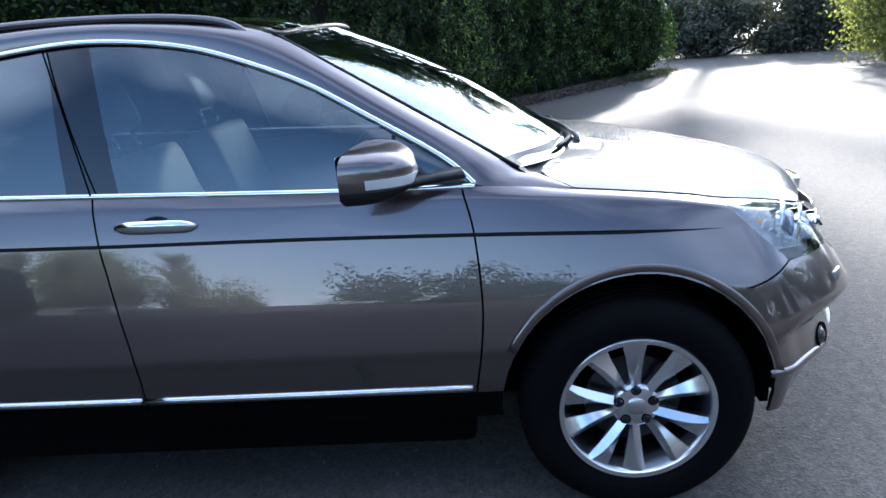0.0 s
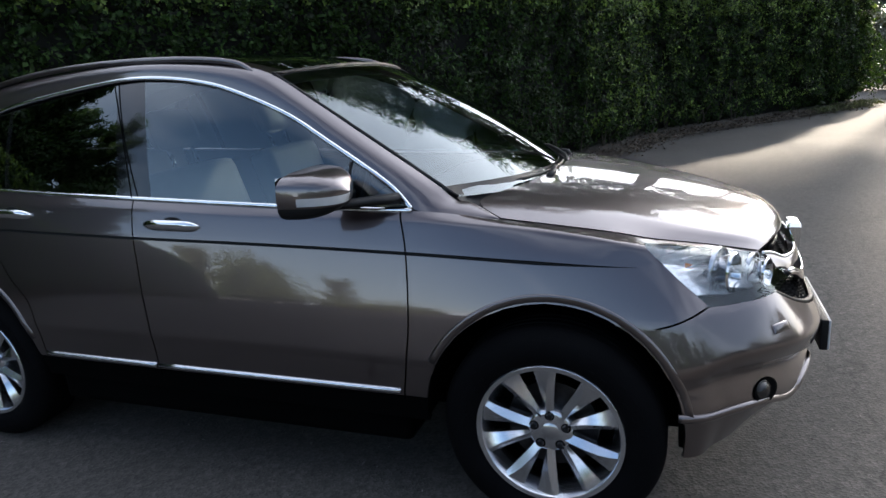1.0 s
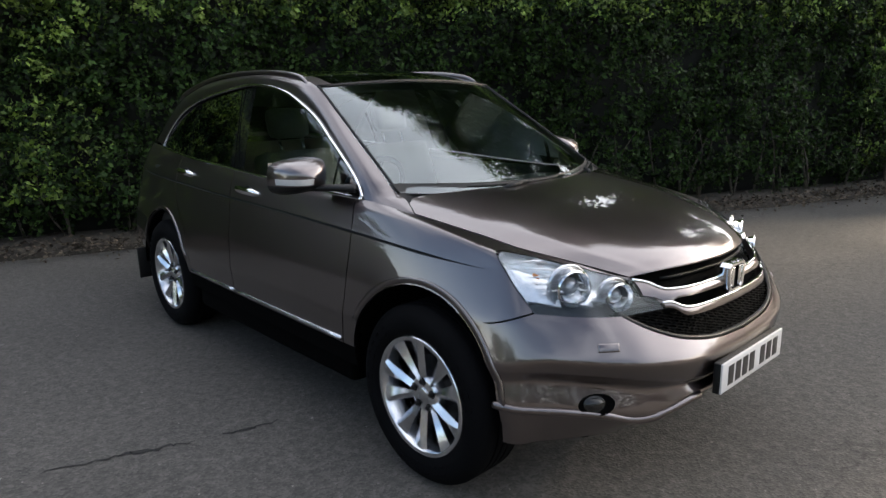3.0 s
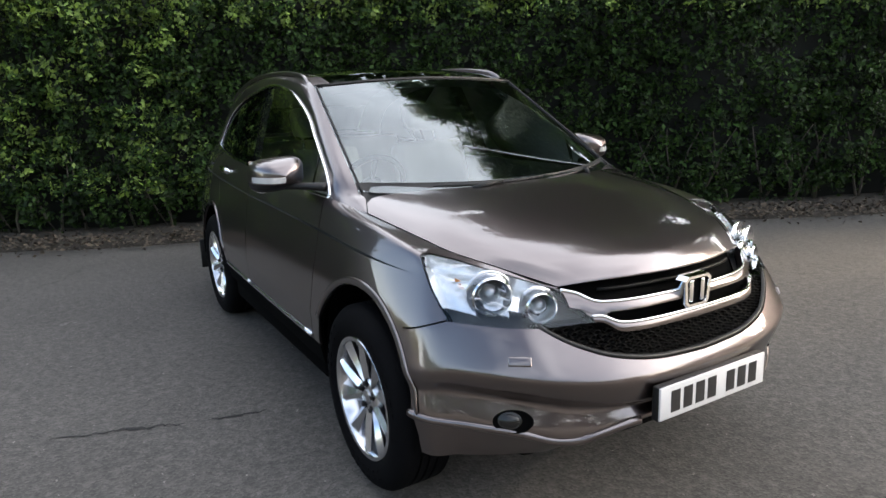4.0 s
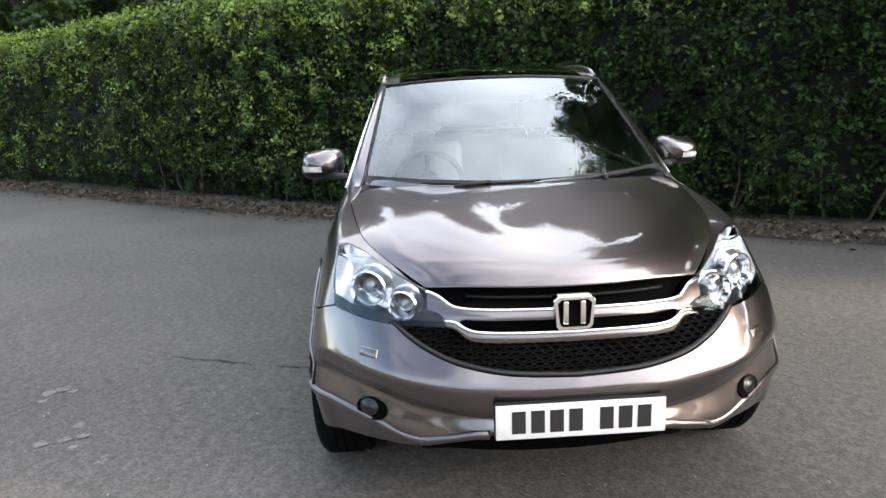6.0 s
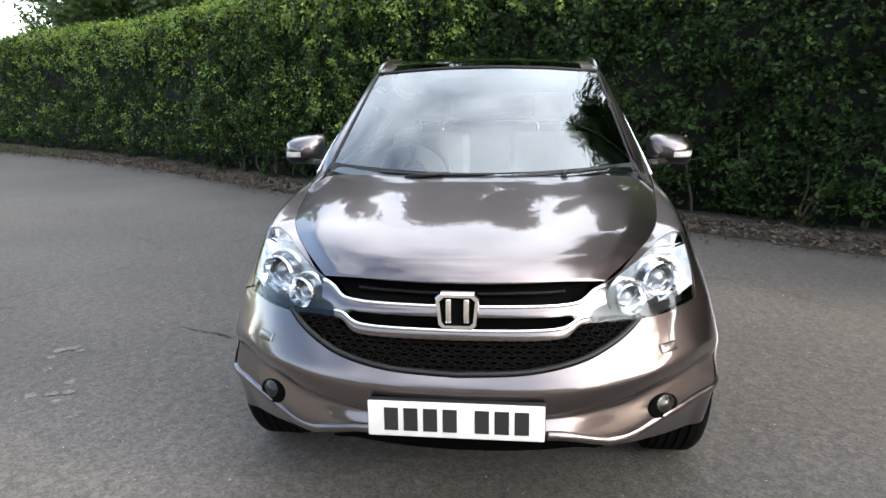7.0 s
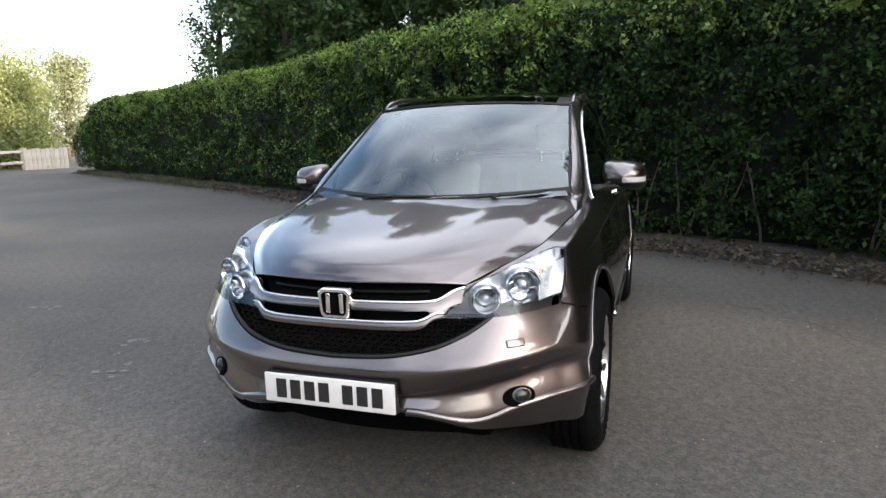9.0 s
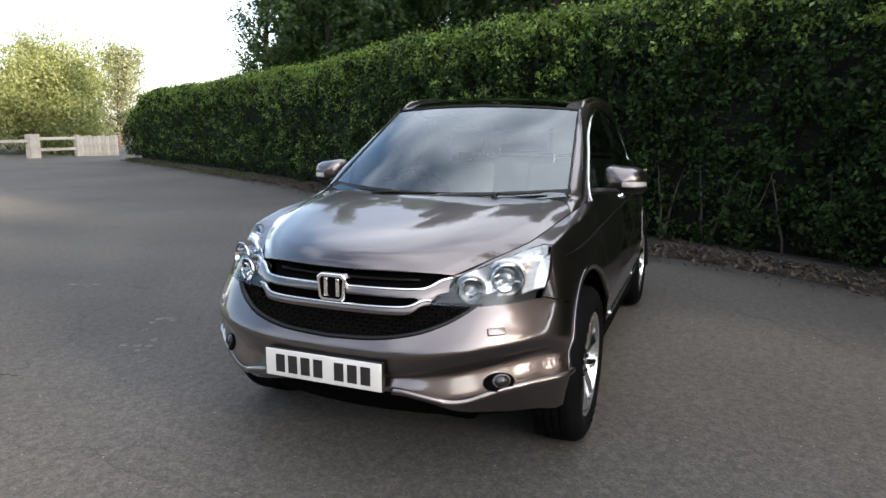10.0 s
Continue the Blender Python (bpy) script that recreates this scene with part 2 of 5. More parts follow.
def asphalt():
    m = bpy.data.materials.new("worn_asphalt")
    m.use_nodes = True
    n, l = m.node_tree.nodes, m.node_tree.links
    b = n["Principled BSDF"]
    co = n.new("ShaderNodeTexCoord")
    vor = n.new("ShaderNodeTexVoronoi")
    vor.inputs["Scale"].default_value = 95.0
    big, mid = n.new("ShaderNodeTexNoise"), n.new("ShaderNodeTexNoise")
    big.inputs["Scale"].default_value, big.inputs["Detail"].default_value = 0.45, 4.0
    mid.inputs["Scale"].default_value, mid.inputs["Detail"].default_value = 20.0, 8.0
    crack = n.new("ShaderNodeTexVoronoi")
    crack.feature = "DISTANCE_TO_EDGE"
    crack.inputs["Scale"].default_value = 0.16
    warp = n.new("ShaderNodeTexNoise")
    warp.inputs["Scale"].default_value, warp.inputs["Detail"].default_value = 2.2, 6.0
    add = n.new("ShaderNodeMixRGB")
    add.blend_type = "ADD"
    add.inputs["Fac"].default_value = 0.55
    l.new(co.outputs["Object"], add.inputs["Color1"])
    l.new(warp.outputs["Color"], add.inputs["Color2"])
    l.new(add.outputs["Color"], crack.inputs["Vector"])
    for t in (vor, big, mid, warp):
        l.new(co.outputs["Object"], t.inputs["Vector"])
    ramp = n.new("ShaderNodeValToRGB")
    e = ramp.color_ramp.elements
    e[0].position, e[0].color = 0.0, (0.033, 0.0303, 0.027, 1)
    e[1].position, e[1].color = 1.0, (0.084, 0.078, 0.0695, 1)
    l.new(vor.outputs["Color"], ramp.inputs["Fac"])
    mr = n.new("ShaderNodeMapRange")
    mr.inputs["From Min"].default_value, mr.inputs["From Max"].default_value = 0.3, 0.7
    mr.inputs["To Min"].default_value, mr.inputs["To Max"].default_value = 0.78, 1.22
    l.new(big.outputs["Fac"], mr.inputs["Value"])
    mr2 = n.new("ShaderNodeMapRange")
    mr2.inputs["From Min"].default_value, mr2.inputs["From Max"].default_value = 0.3, 0.7
    mr2.inputs["To Min"].default_value, mr2.inputs["To Max"].default_value = 0.74, 1.26
    l.new(mid.outputs["Fac"], mr2.inputs["Value"])
    mr3 = n.new("ShaderNodeMapRange")
    mr3.inputs["From Min"].default_value, mr3.inputs["From Max"].default_value = 0.0, 0.0022
    mr3.inputs["To Min"].default_value, mr3.inputs["To Max"].default_value = 0.62, 1.0
    l.new(crack.outputs["Distance"], mr3.inputs["Value"])
    prod = mr.outputs["Result"]
    for other in (mr2, mr3):
        mu = n.new("ShaderNodeMath")
        mu.operation = "MULTIPLY"
        l.new(prod, mu.inputs[0])
        l.new(other.outputs["Result"], mu.inputs[1])
        prod = mu.outputs[0]
    sc = n.new("ShaderNodeVectorMath")
    sc.operation = "SCALE"
    l.new(ramp.outputs["Color"], sc.inputs[0])
    l.new(prod, sc.inputs["Scale"])
    l.new(sc.outputs["Vector"], b.inputs["Base Color"])
    b.inputs["Roughness"].default_value = 0.88
    bp = n.new("ShaderNodeBump")
    bp.inputs["Strength"].default_value, bp.inputs["Distance"].default_value = 0.4, 0.005
    l.new(vor.outputs["Distance"], bp.inputs["Height"])
    l.new(bp.outputs["Normal"], b.inputs["Normal"])
    return m


ASPHALT = asphalt()
TAR = material("dark_crack", (0.012, 0.011, 0.010), rough=0.9, grain=(80, 0.3), mottle=(9, 0.3))


# ---- mesh helpers ----
def mesh_from(bm, name, mat, smooth=True):
    me = bpy.data.meshes.new(name)
    bm.normal_update()
    for f in bm.faces:
        f.smooth = smooth
    bm.to_mesh(me)
    bm.free()
    for one in (mat if isinstance(mat, (list, tuple)) else [mat]):
        me.materials.append(one)
    return me


def part(name, bm, mat, parent=None, label="", smooth=True):
    """Links a bmesh as one mesh object under a thing or a part."""
    ob = new(name, mesh_from(bm, name, mat, smooth))
    ob.parent = parent
    return tagged(ob, label)


def thing(name, label, category, at=(0, 0, 0), group="", kind=""):
    ob = new(name)
    ob.location = at
    return tagged(ob, label, category, group, kind)


def sharpen(bm, degrees=35):
    bm.normal_update()
    for e in bm.edges:
        if len(e.link_faces) == 2 and e.calc_face_angle(0) > radians(degrees):
            e.smooth = False
    return bm


def box(bm, lo, hi, bevel=0.0):
    g = bmesh.ops.create_cube(bm, size=1)
    for v in g["verts"]:
        v.co = Vector([lo[i] + (v.co[i] + 0.5) * (hi[i] - lo[i]) for i in range(3)])
    if bevel:
        es = list({e for v in g["verts"] for e in v.link_edges})
        bmesh.ops.bevel(bm, geom=es, offset=bevel, segments=2, affect="EDGES", profile=0.6)
    return bm


def catmull(pts, n):
    """A smooth line through 3D points, n steps between each two."""
    p = [Vector(q) for q in pts]
    out = []
    for i in range(len(p) - 1):
        a, b, c, d = p[max(i - 1, 0)], p[i], p[i + 1], p[min(i + 2, len(p) - 1)]
        for k in range(n):
            t = k / n
            out.append(0.5 * ((2 * b) + (c - a) * t + (2 * a - 5 * b + 4 * c - d) * t * t + (3 * b - a - 3 * c + d) * t ** 3))
    out.append(p[-1])
    return out


def grid(bm, rows, closed=False):
    """Quads between rows of points; returns the rows of vertices."""
    vs = [[bm.verts.new(p) for p in r] for r in rows]
    for a, b in zip(vs, vs[1:]):
        n = len(a)
        for i in range(n if closed else n - 1):
            bm.faces.new((a[i], a[(i + 1) % n], b[(i + 1) % n], b[i]))
    return vs


def tube(bm, pts, radii, sides=8, cap=True):
    """A tapered tube along points."""
    pts = [Vector(p) for p in pts]
    rows = []
    for i, p in enumerate(pts):
        d = (pts[min(i + 1, len(pts) - 1)] - pts[max(i - 1, 0)]).normalized()
        u = d.orthogonal().normalized() if abs(d.z) > 0.9 else d.cross(Vector((0, 0, 1))).normalized()
        w = d.cross(u)
        r = radii[i] if isinstance(radii, (list, tuple)) else radii
        rows.append([p + r * (math.cos(a) * u + math.sin(a) * w) for a in (2 * math.pi * k / sides for k in range(sides))])
    vs = grid(bm, rows, closed=True)
    if cap:
        bm.faces.new(vs[0][::-1])
        bm.faces.new(vs[-1])
    return bm


def ribbon(bm, pts, normals, ups, width, height, sides=5):
    """A rounded moulding that lies on a surface along pts; ups point across it."""
    rows = []
    for p, n, u in zip(pts, normals, ups):
        row = [p + u * (width / 2) - n * 0.002]
        for k in range(sides + 1):
            a = math.pi * k / sides
            row.append(p + u * (math.cos(a) * width / 2) + n * (math.sin(a) ** 0.6 * height))
        row.append(p - u * (width / 2) - n * 0.002)
        rows.append(row)
    vs = grid(bm, rows)
    bm.faces.new(vs[0])
    bm.faces.new(vs[-1][::-1])
    bmesh.ops.recalc_face_normals(bm, faces=bm.faces[:])
    return bm


def lathe(bm, profile, sides=48, axis="y"):
    """Turns (radius, offset) pairs round the y axis."""
    rows = [[Vector((r * math.cos(a), o, r * math.sin(a))) for a in (2 * math.pi * k / sides for k in range(sides))] for r, o in profile]
    grid(bm, rows, closed=True)
    bmesh.ops.recalc_face_normals(bm, faces=bm.faces[:])
    return bm


def leaf_mesh(name, centres, normals, size, rng, mat, spread=0.75, ratio=0.55):
    """One mesh of many small folded leaves at the given places."""
    n = len(centres)
    nv = normals + rng.normal(0, spread, (n, 3))
    nv /= np.linalg.norm(nv, axis=1)[:, None] + 1e-9
    d = rng.normal(0, 1, (n, 3))
    d -= (d * nv).sum(1)[:, None] * nv
    d /= np.linalg.norm(d, axis=1)[:, None] + 1e-9
    s = np.cross(nv, d)
    ln = (size * rng.uniform(0.6, 1.3, n))[:, None]
    wd = ln * ratio / 2
    base, tip = centres - d * ln / 2, centres + d * ln / 2
    left = centres + s * wd + nv * wd * 0.35
    right = centres - s * wd + nv * wd * 0.35
    v = np.stack([base, left, tip, right], 1).reshape(-1, 3)
    i = np.arange(n)[:, None] * 4
    f = np.concatenate([i + [[0, 2, 1]], i + [[0, 3, 2]]], 1).reshape(-1, 3)
    me = bpy.data.meshes.new(name)
    me.vertices.add(len(v))
    me.vertices.foreach_set("co", v.astype(np.float32).ravel())
    me.loops.add(f.size)
    me.loops.foreach_set("vertex_index", f.ravel().astype(np.int32))
    me.polygons.add(len(f))
    me.polygons.foreach_set("loop_start", np.arange(0, f.size, 3, dtype=np.int32))
    me.polygons.foreach_set("loop_total", np.full(len(f), 3, dtype=np.int32))
    me.update()
    me.validate()
    me.materials.append(mat)
    return me

# ---- ground and verge ----
def smooth_noise(x, y, s=1.0):
    return noise.noise(Vector((x * s, y * s, 0.37)))


HEDGE_LINE = [(-19.2, -22.4), (-14.5, -14.0), (-11.0, -8.2), (-8.0, -4.2), (-6.2, -1.6), (-5.3, 0.5), (-4.5, 2.2), (-3.3, 4.0),
              (-2.4, 5.4), (-1.5, 7.2), (-0.7, 9.2), (0.1, 11.4), (2.5, 14.4), (4.5, 17.1), (4.75, 17.45)]
face_line = catmull([(x, y, 0) for x, y in HEDGE_LINE], 16)
face_xy = np.array([(p.x, p.y) for p in face_line])
seg = np.diff(face_xy, axis=0)
seg_len = np.linalg.norm(seg, axis=1)
arc = np.concatenate([[0], np.cumsum(seg_len)])
tan_xy = np.gradient(face_xy, axis=0)
tan_xy /= np.linalg.norm(tan_xy, axis=1)[:, None]
out_xy = np.stack([tan_xy[:, 1], -tan_xy[:, 0]], 1)       # towards the road


def on_hedge(s, off):
    """The plan place at arc length s, off metres out of the hedge's face towards the road."""
    x, y = np.interp(s, arc, face_xy[:, 0]), np.interp(s, arc, face_xy[:, 1])
    nx, ny = np.interp(s, arc, out_xy[:, 0]), np.interp(s, arc, out_xy[:, 1])
    return x + nx * off, y + ny * off, nx, ny


def build_ground():
    bm = bmesh.new()
    xs = [-900, -300, -100, -50, -25, -12, -6, 0, 6, 12, 25, 50, 100, 300, 900]
    grid(bm, [[Vector((x, y, 0)) for y in xs] for x in xs])
    bmesh.ops.recalc_face_normals(bm, faces=bm.faces[:])
    ob = new("ground", mesh_from(bm, "ground", ASPHALT))
    if ob.data.polygons[0].normal.z < 0:
        ob.data.flip_normals()
    tagged(ob, "worn grey-brown asphalt of a wide lane and parking area", "road", kind="structure")


def build_verge():
    rng = np.random.default_rng(5)
    bm = bmesh.new()
    rows = []
    for s in np.arange(0, arc[-1], 0.22):
        row = []
        edge = 0.31 + 0.12 * smooth_noise(s, 0, 0.5) + 0.08 * smooth_noise(s, 9, 2.2)
        for f, z in ((1.0, -0.02), (0.96, 0.035), (0.75, 0.07), (0.4, 0.10), (0.0, 0.13), (-1.2, 0.15)):
            off = edge * f if f >= 0 else f
            x, y, *_ = on_hedge(s, off)
            row.append(Vector((x, y, z + (0.025 * smooth_noise(x, y, 3) if z > 0 else 0))))
        rows.append(row)
    grid(bm, rows)
    bmesh.ops.recalc_face_normals(bm, faces=bm.faces[:])
    ob = new("verge", mesh_from(bm, "verge", LITTER))
    if np.mean([p.normal.z for p in ob.data.polygons]) < 0:
        ob.data.flip_normals()
    tagged(ob, "narrow earth verge with brown leaf litter under the hedge", "verge", kind="structure")
    n = 16000
    s = rng.uniform(0, arc[-1], n)
    off = rng.normal(0.3, 0.17, n)
    x, y, nx, ny = on_hedge(s, off)
    c = np.stack([x, y, np.clip(0.12 - 0.16 * np.clip(off, 0, 1) ** 1.2, 0.012, 1) + rng.uniform(0, 0.03, n)], 1)
    me = leaf_mesh("fallen_leaves", c, np.tile([0, 0, 1.0], (n, 1)), np.full(n, 0.055), rng, DEADLEAF, spread=0.45, ratio=0.6)
    tagged(new("fallen_leaves", me), "dry brown fallen leaves along the hedge foot", "leaves", kind="stuff")
    # grass tufts at the far ends of the verge
    n = 4400
    s = np.concatenate([rng.uniform(0, 14, n // 2), rng.uniform(arc[-1] - 3, arc[-1], n // 4)])
    off = rng.normal(0.34, 0.16, len(s))
    x, y, nx, ny = on_hedge(s, off)
    c = np.stack([x, y, rng.uniform(0.06, 0.16, len(s))], 1)
    me = leaf_mesh("grass_tufts", c, np.stack([nx, ny, 0 * nx], 1), np.full(len(s), 0.16), rng, GRASSM, spread=0.5, ratio=0.08)
    tagged(new("grass_tufts", me), "thin green grass tufts on the verge", "grass", kind="stuff")
    # old cracks in the asphalt
    rnd = random.Random(8)
    for line in ([(-1.15, -1.98), (-1.08, -1.78), (-1.05, -1.66), (-1.01, -1.60), (-0.98, -1.49), (-0.94, -1.42)], [(-0.92, -1.30), (-0.88, -1.2), (-0.86, -1.05)], [(0.9, -2.9), (0.6, -2.6), (0.5, -2.3)]):
        bm = bmesh.new()
        rows = []
        pts = catmull([(x, y, 0.003) for x, y in line], 5)
        for k, p in enumerate(pts):
            w = 0.011 * math.sin(math.pi * (k + 0.4) / len(pts)) * rnd.uniform(0.4, 1.5) + 0.001
            p = p + Vector((rnd.uniform(-0.012, 0.012), rnd.uniform(-0.012, 0.012), 0))
            rows.append([p + Vector((-w, w * 0.3, 0)), p + Vector((w, -w * 0.3, 0))])
        grid(bm, rows)
        tagged(new("crack", mesh_from(bm, "crack", TAR)), "dark narrow crack in the worn asphalt", "crack", kind="structure")
    # pale dried marks on the asphalt
    for x, y, r in ((-.23, -2.21, .075), (-.70, -2.40, .085), (-.17, -2.06, .055), (-1.30, -3.95, .07), (.05, -1.86, .04), (-3.02, -1.83, .07)):
        for k in range(rnd.choice((3, 4, 5))):
            bm = bmesh.new()
            cx, cy, q = x + rnd.gauss(0, r * .7), y + rnd.gauss(0, r * .7), r * rnd.uniform(.25, .6)
            bm.faces.new([bm.verts.new((cx + q * rnd.uniform(.5, 1.2) * math.cos(a), cy + q * rnd.uniform(.5, 1.2) * math.sin(a), .0035 + .0008 * k)) for a in (2 * math.pi * j / 11 for j in range(11))])
            tagged(new("mark", mesh_from(bm, "mark", CHALK)), "pale dried mark on the worn asphalt", "stain", kind="structure")
    # loose chips on the road
    n = 2600
    c = np.stack([rng.uniform(-4, 4, n), rng.uniform(-4.5, 6, n), np.full(n, 0.004)], 1)
    me = leaf_mesh("road_chips", c, np.tile([0, 0, 1.0], (n, 1)), rng.uniform(0.006, 0.016, n), rng, STONE, spread=0.3, ratio=0.8)
    tagged(new("road_chips", me), "small loose stone chips on the asphalt", "gravel", kind="stuff")


HEDGE_TOP = 2.95


def end_drop(s):
    """The hedge sinks and rounds off towards its far end."""
    return 1 - 0.30 * np.clip(1 - np.asarray(s) / 3.5, 0, 1) ** 2


def build_hedge():
    rng = np.random.default_rng(11)
    hedge = thing("hedge", "tall dense clipped dark green hedge beside the lane", "hedge")
    # solid near-black body: the shade between the leaves, put into a core
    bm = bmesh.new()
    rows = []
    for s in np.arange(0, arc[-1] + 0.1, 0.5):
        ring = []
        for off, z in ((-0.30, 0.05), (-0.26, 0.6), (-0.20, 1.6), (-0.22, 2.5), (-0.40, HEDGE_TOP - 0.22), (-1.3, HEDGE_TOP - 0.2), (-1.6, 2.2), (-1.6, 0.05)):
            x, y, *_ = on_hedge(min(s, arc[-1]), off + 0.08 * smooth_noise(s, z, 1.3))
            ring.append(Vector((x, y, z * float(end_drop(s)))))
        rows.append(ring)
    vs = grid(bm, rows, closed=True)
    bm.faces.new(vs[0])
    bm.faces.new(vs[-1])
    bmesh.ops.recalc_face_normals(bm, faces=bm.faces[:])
    part("shaded_core", bm, HEDGECORE, hedge, "near-black core that stands for the hedge's inner shade")

    def cloud_on(n, s0, s1, size, mat, name, top=False, lo=0.18):
        s = rng.uniform(s0, s1, n)
        if top:
            off = rng.uniform(-1.5, 0.05, n)
            h = HEDGE_TOP - 0.05 + rng.normal(0, 0.06, n) + 0.10 * np.array([smooth_noise(a, b, 0.8) for a, b in zip(s, off)])
            h += np.where(rng.uniform(0, 1, n) < 0.03, rng.uniform(0, 0.25, n), 0)
            h -= np.clip(off + 0.25, 0, 1) ** 2 * 1.5
            h *= end_drop(s)
            x, y, nx, ny = on_hedge(s, off)
            nr = np.stack([nx * 0.3, ny * 0.3, np.ones(n)], 1)
        else:
            h = lo + (HEDGE_TOP - lo) * rng.uniform(0, 1, n) ** 0.92
            k = n // 16                                    # sprigs of sixteen leaves
            s, h = s[:k], h[:k]
            h *= end_drop(s)
            relief = np.array([0.22 * smooth_noise(a, b * 0.8, 1.0) + 0.20 * smooth_noise(a + 40, b * 0.7, 3.0) + 0.15 * smooth_noise(a, b + 30, 6.5) for a, b in zip(s, h)])
            off = relief - np.abs(rng.normal(0, 0.10, k)) + 0.08
            reach = rng.uniform(0.04, 0.115, k)
            tilt = np.stack([rng.normal(0, 0.7, k), rng.normal(0.6, 0.4, k), rng.normal(0.5, 0.5, k)], 1)
            tilt /= np.linalg.norm(tilt, axis=1)[:, None]
            spray = rng.normal(0, 1, (k, 16, 3)) * reach[:, None, None] * 0.48
            spray += tilt[:, None] * (np.linspace(-1, 1, 16)[None, :, None] * reach[:, None, None])
            s, off, h = (np.repeat(q, 16) + spray[..., c].ravel() for c, q in enumerate((s, off, h)))
            n = k * 16
            s, h = np.clip(s, 0.02, arc[-1] - 0.02), np.maximum(h, 0.08)
            off -= 0.22 * np.clip((0.55 - h) / 0.5, 0, 1)
            off -= 0.30 * np.clip((h - 2.65) / 0.3, 0, 1) ** 2
            x, y, nx, ny = on_hedge(s, off)
            nr = np.stack([nx, ny, np.full(n, 0.45)], 1)
        me = leaf_mesh(name, np.stack([x, y, h], 1), nr, rng.uniform(0.72, 1.15, n) * size, rng, mat, spread=0.7)
        ob = new(name, me)
        ob.parent = hedge
        tagged(ob, kind="stuff")

    near0, near1 = 20.0, min(48.0, arc[-1] - 3)
    cloud_on(140000, near0, near1, 0.066, HEDGELEAF, "leaves")
    # lighter leaves put where light falls: both ends and the upper face
    cloud_on(12000, near0, 26.0, 0.064, LITYOUNGLEAF, "young_leaves", lo=0.5)
    cloud_on(15000, 35.5, arc[-1], 0.066, LITYOUNGLEAF, "young_leaves", lo=0.3)
    cloud_on(15000, 0, near0, 0.07, LITYOUNGLEAF, "young_leaves", lo=2.1)
    cloud_on(15000, 0, near0, 0.07, LITYOUNGLEAF, "young_leaves", lo=0.35)
    cloud_on(30000, near0, 46.0, 0.062, LITYOUNGLEAF, "young_leaves", lo=2.3)
    cloud_on(42000, 0, near0, 0.085, HEDGELEAF, "leaves")
    cloud_on(32000, near1, arc[-1], 0.075, HEDGELEAF, "leaves")
    # top growth in the lighter leaf, for the sun along the top
    cloud_on(42000, near0 - 4, near1, 0.072, LITYOUNGLEAF, "top_growth", top=True)
    cloud_on(22000, 0, near0 - 4, 0.075, LITYOUNGLEAF, "top_growth", top=True)
    cloud_on(14000, near1, arc[-1], 0.08, LITYOUNGLEAF, "top_growth", top=True)
    # rounded leafy ends
    for s_end, sign in ((0.0, -1), (arc[-1], 1)):
        x, y, nx, ny = on_hedge(s_end, -0.75)
        n = 9000
        a = rng.uniform(0, 2 * math.pi, n)
        r = 0.95 - np.abs(rng.normal(0, 0.10, n))
        c = np.stack([x + r * np.cos(a), y + r * np.sin(a), rng.uniform(0.1, 1, n) ** 0.9 * HEDGE_TOP * float(end_drop(s_end))], 1)
        c[:, :2] += (np.array([[x, y]]) - c[:, :2]) * (0.55 * np.clip((c[:, 2:] - 1.2) / 1.2, 0, 1) ** 2 - 0.25 * np.sin(c[:, 2:] * 1.5))
        me = leaf_mesh("end_leaves", c, np.stack([np.cos(a), np.sin(a), np.full(n, 0.4)], 1), np.full(n, 0.075), rng, HEDGELEAF)
        ob = new("end_leaves", me)
        ob.parent = hedge
        tagged(ob, kind="stuff")
    # bare stems at the foot
    rnd = random.Random(4)
    s = near0
    while s < near1 - 2:
        x, y, nx, ny = on_hedge(s, -0.14 + rnd.uniform(-0.08, 0.06))
        bm = bmesh.new()
        for k in range(rnd.choice((1, 2, 2, 3))):
            lean = rnd.uniform(-0.35, 0.35)
            tx, ty = -ny * lean, nx * lean
            p = [Vector((x, y, 0.05))]
            for j in range(1, 5):
                p.append(Vector((x + tx * j / 3 + rnd.uniform(-0.03, 0.03) + nx * 0.03 * j, y + ty * j / 3 + rnd.uniform(-0.03, 0.03) + ny * 0.03 * j, 0.05 + 0.24 * j)))
            tube(bm, p, [0.018, 0.015, 0.012, 0.009, 0.005], 5)
        part("stem", bm, TWIG, hedge)
        s += rnd.uniform(0.25, 0.6)


# ---- trees, bushes and fence ----
def limb_points(rnd, start, direction, length, steps=5, wander=0.25):
    pts, d = [Vector(start)], Vector(direction).normalized()
    for _ in range(steps):
        d = (d + Vector((rnd.uniform(-wander, wander), rnd.uniform(-wander, wander), rnd.uniform(-wander * 0.5, wander)))).normalized()
        pts.append(pts[-1] + d * length / steps)
    return pts


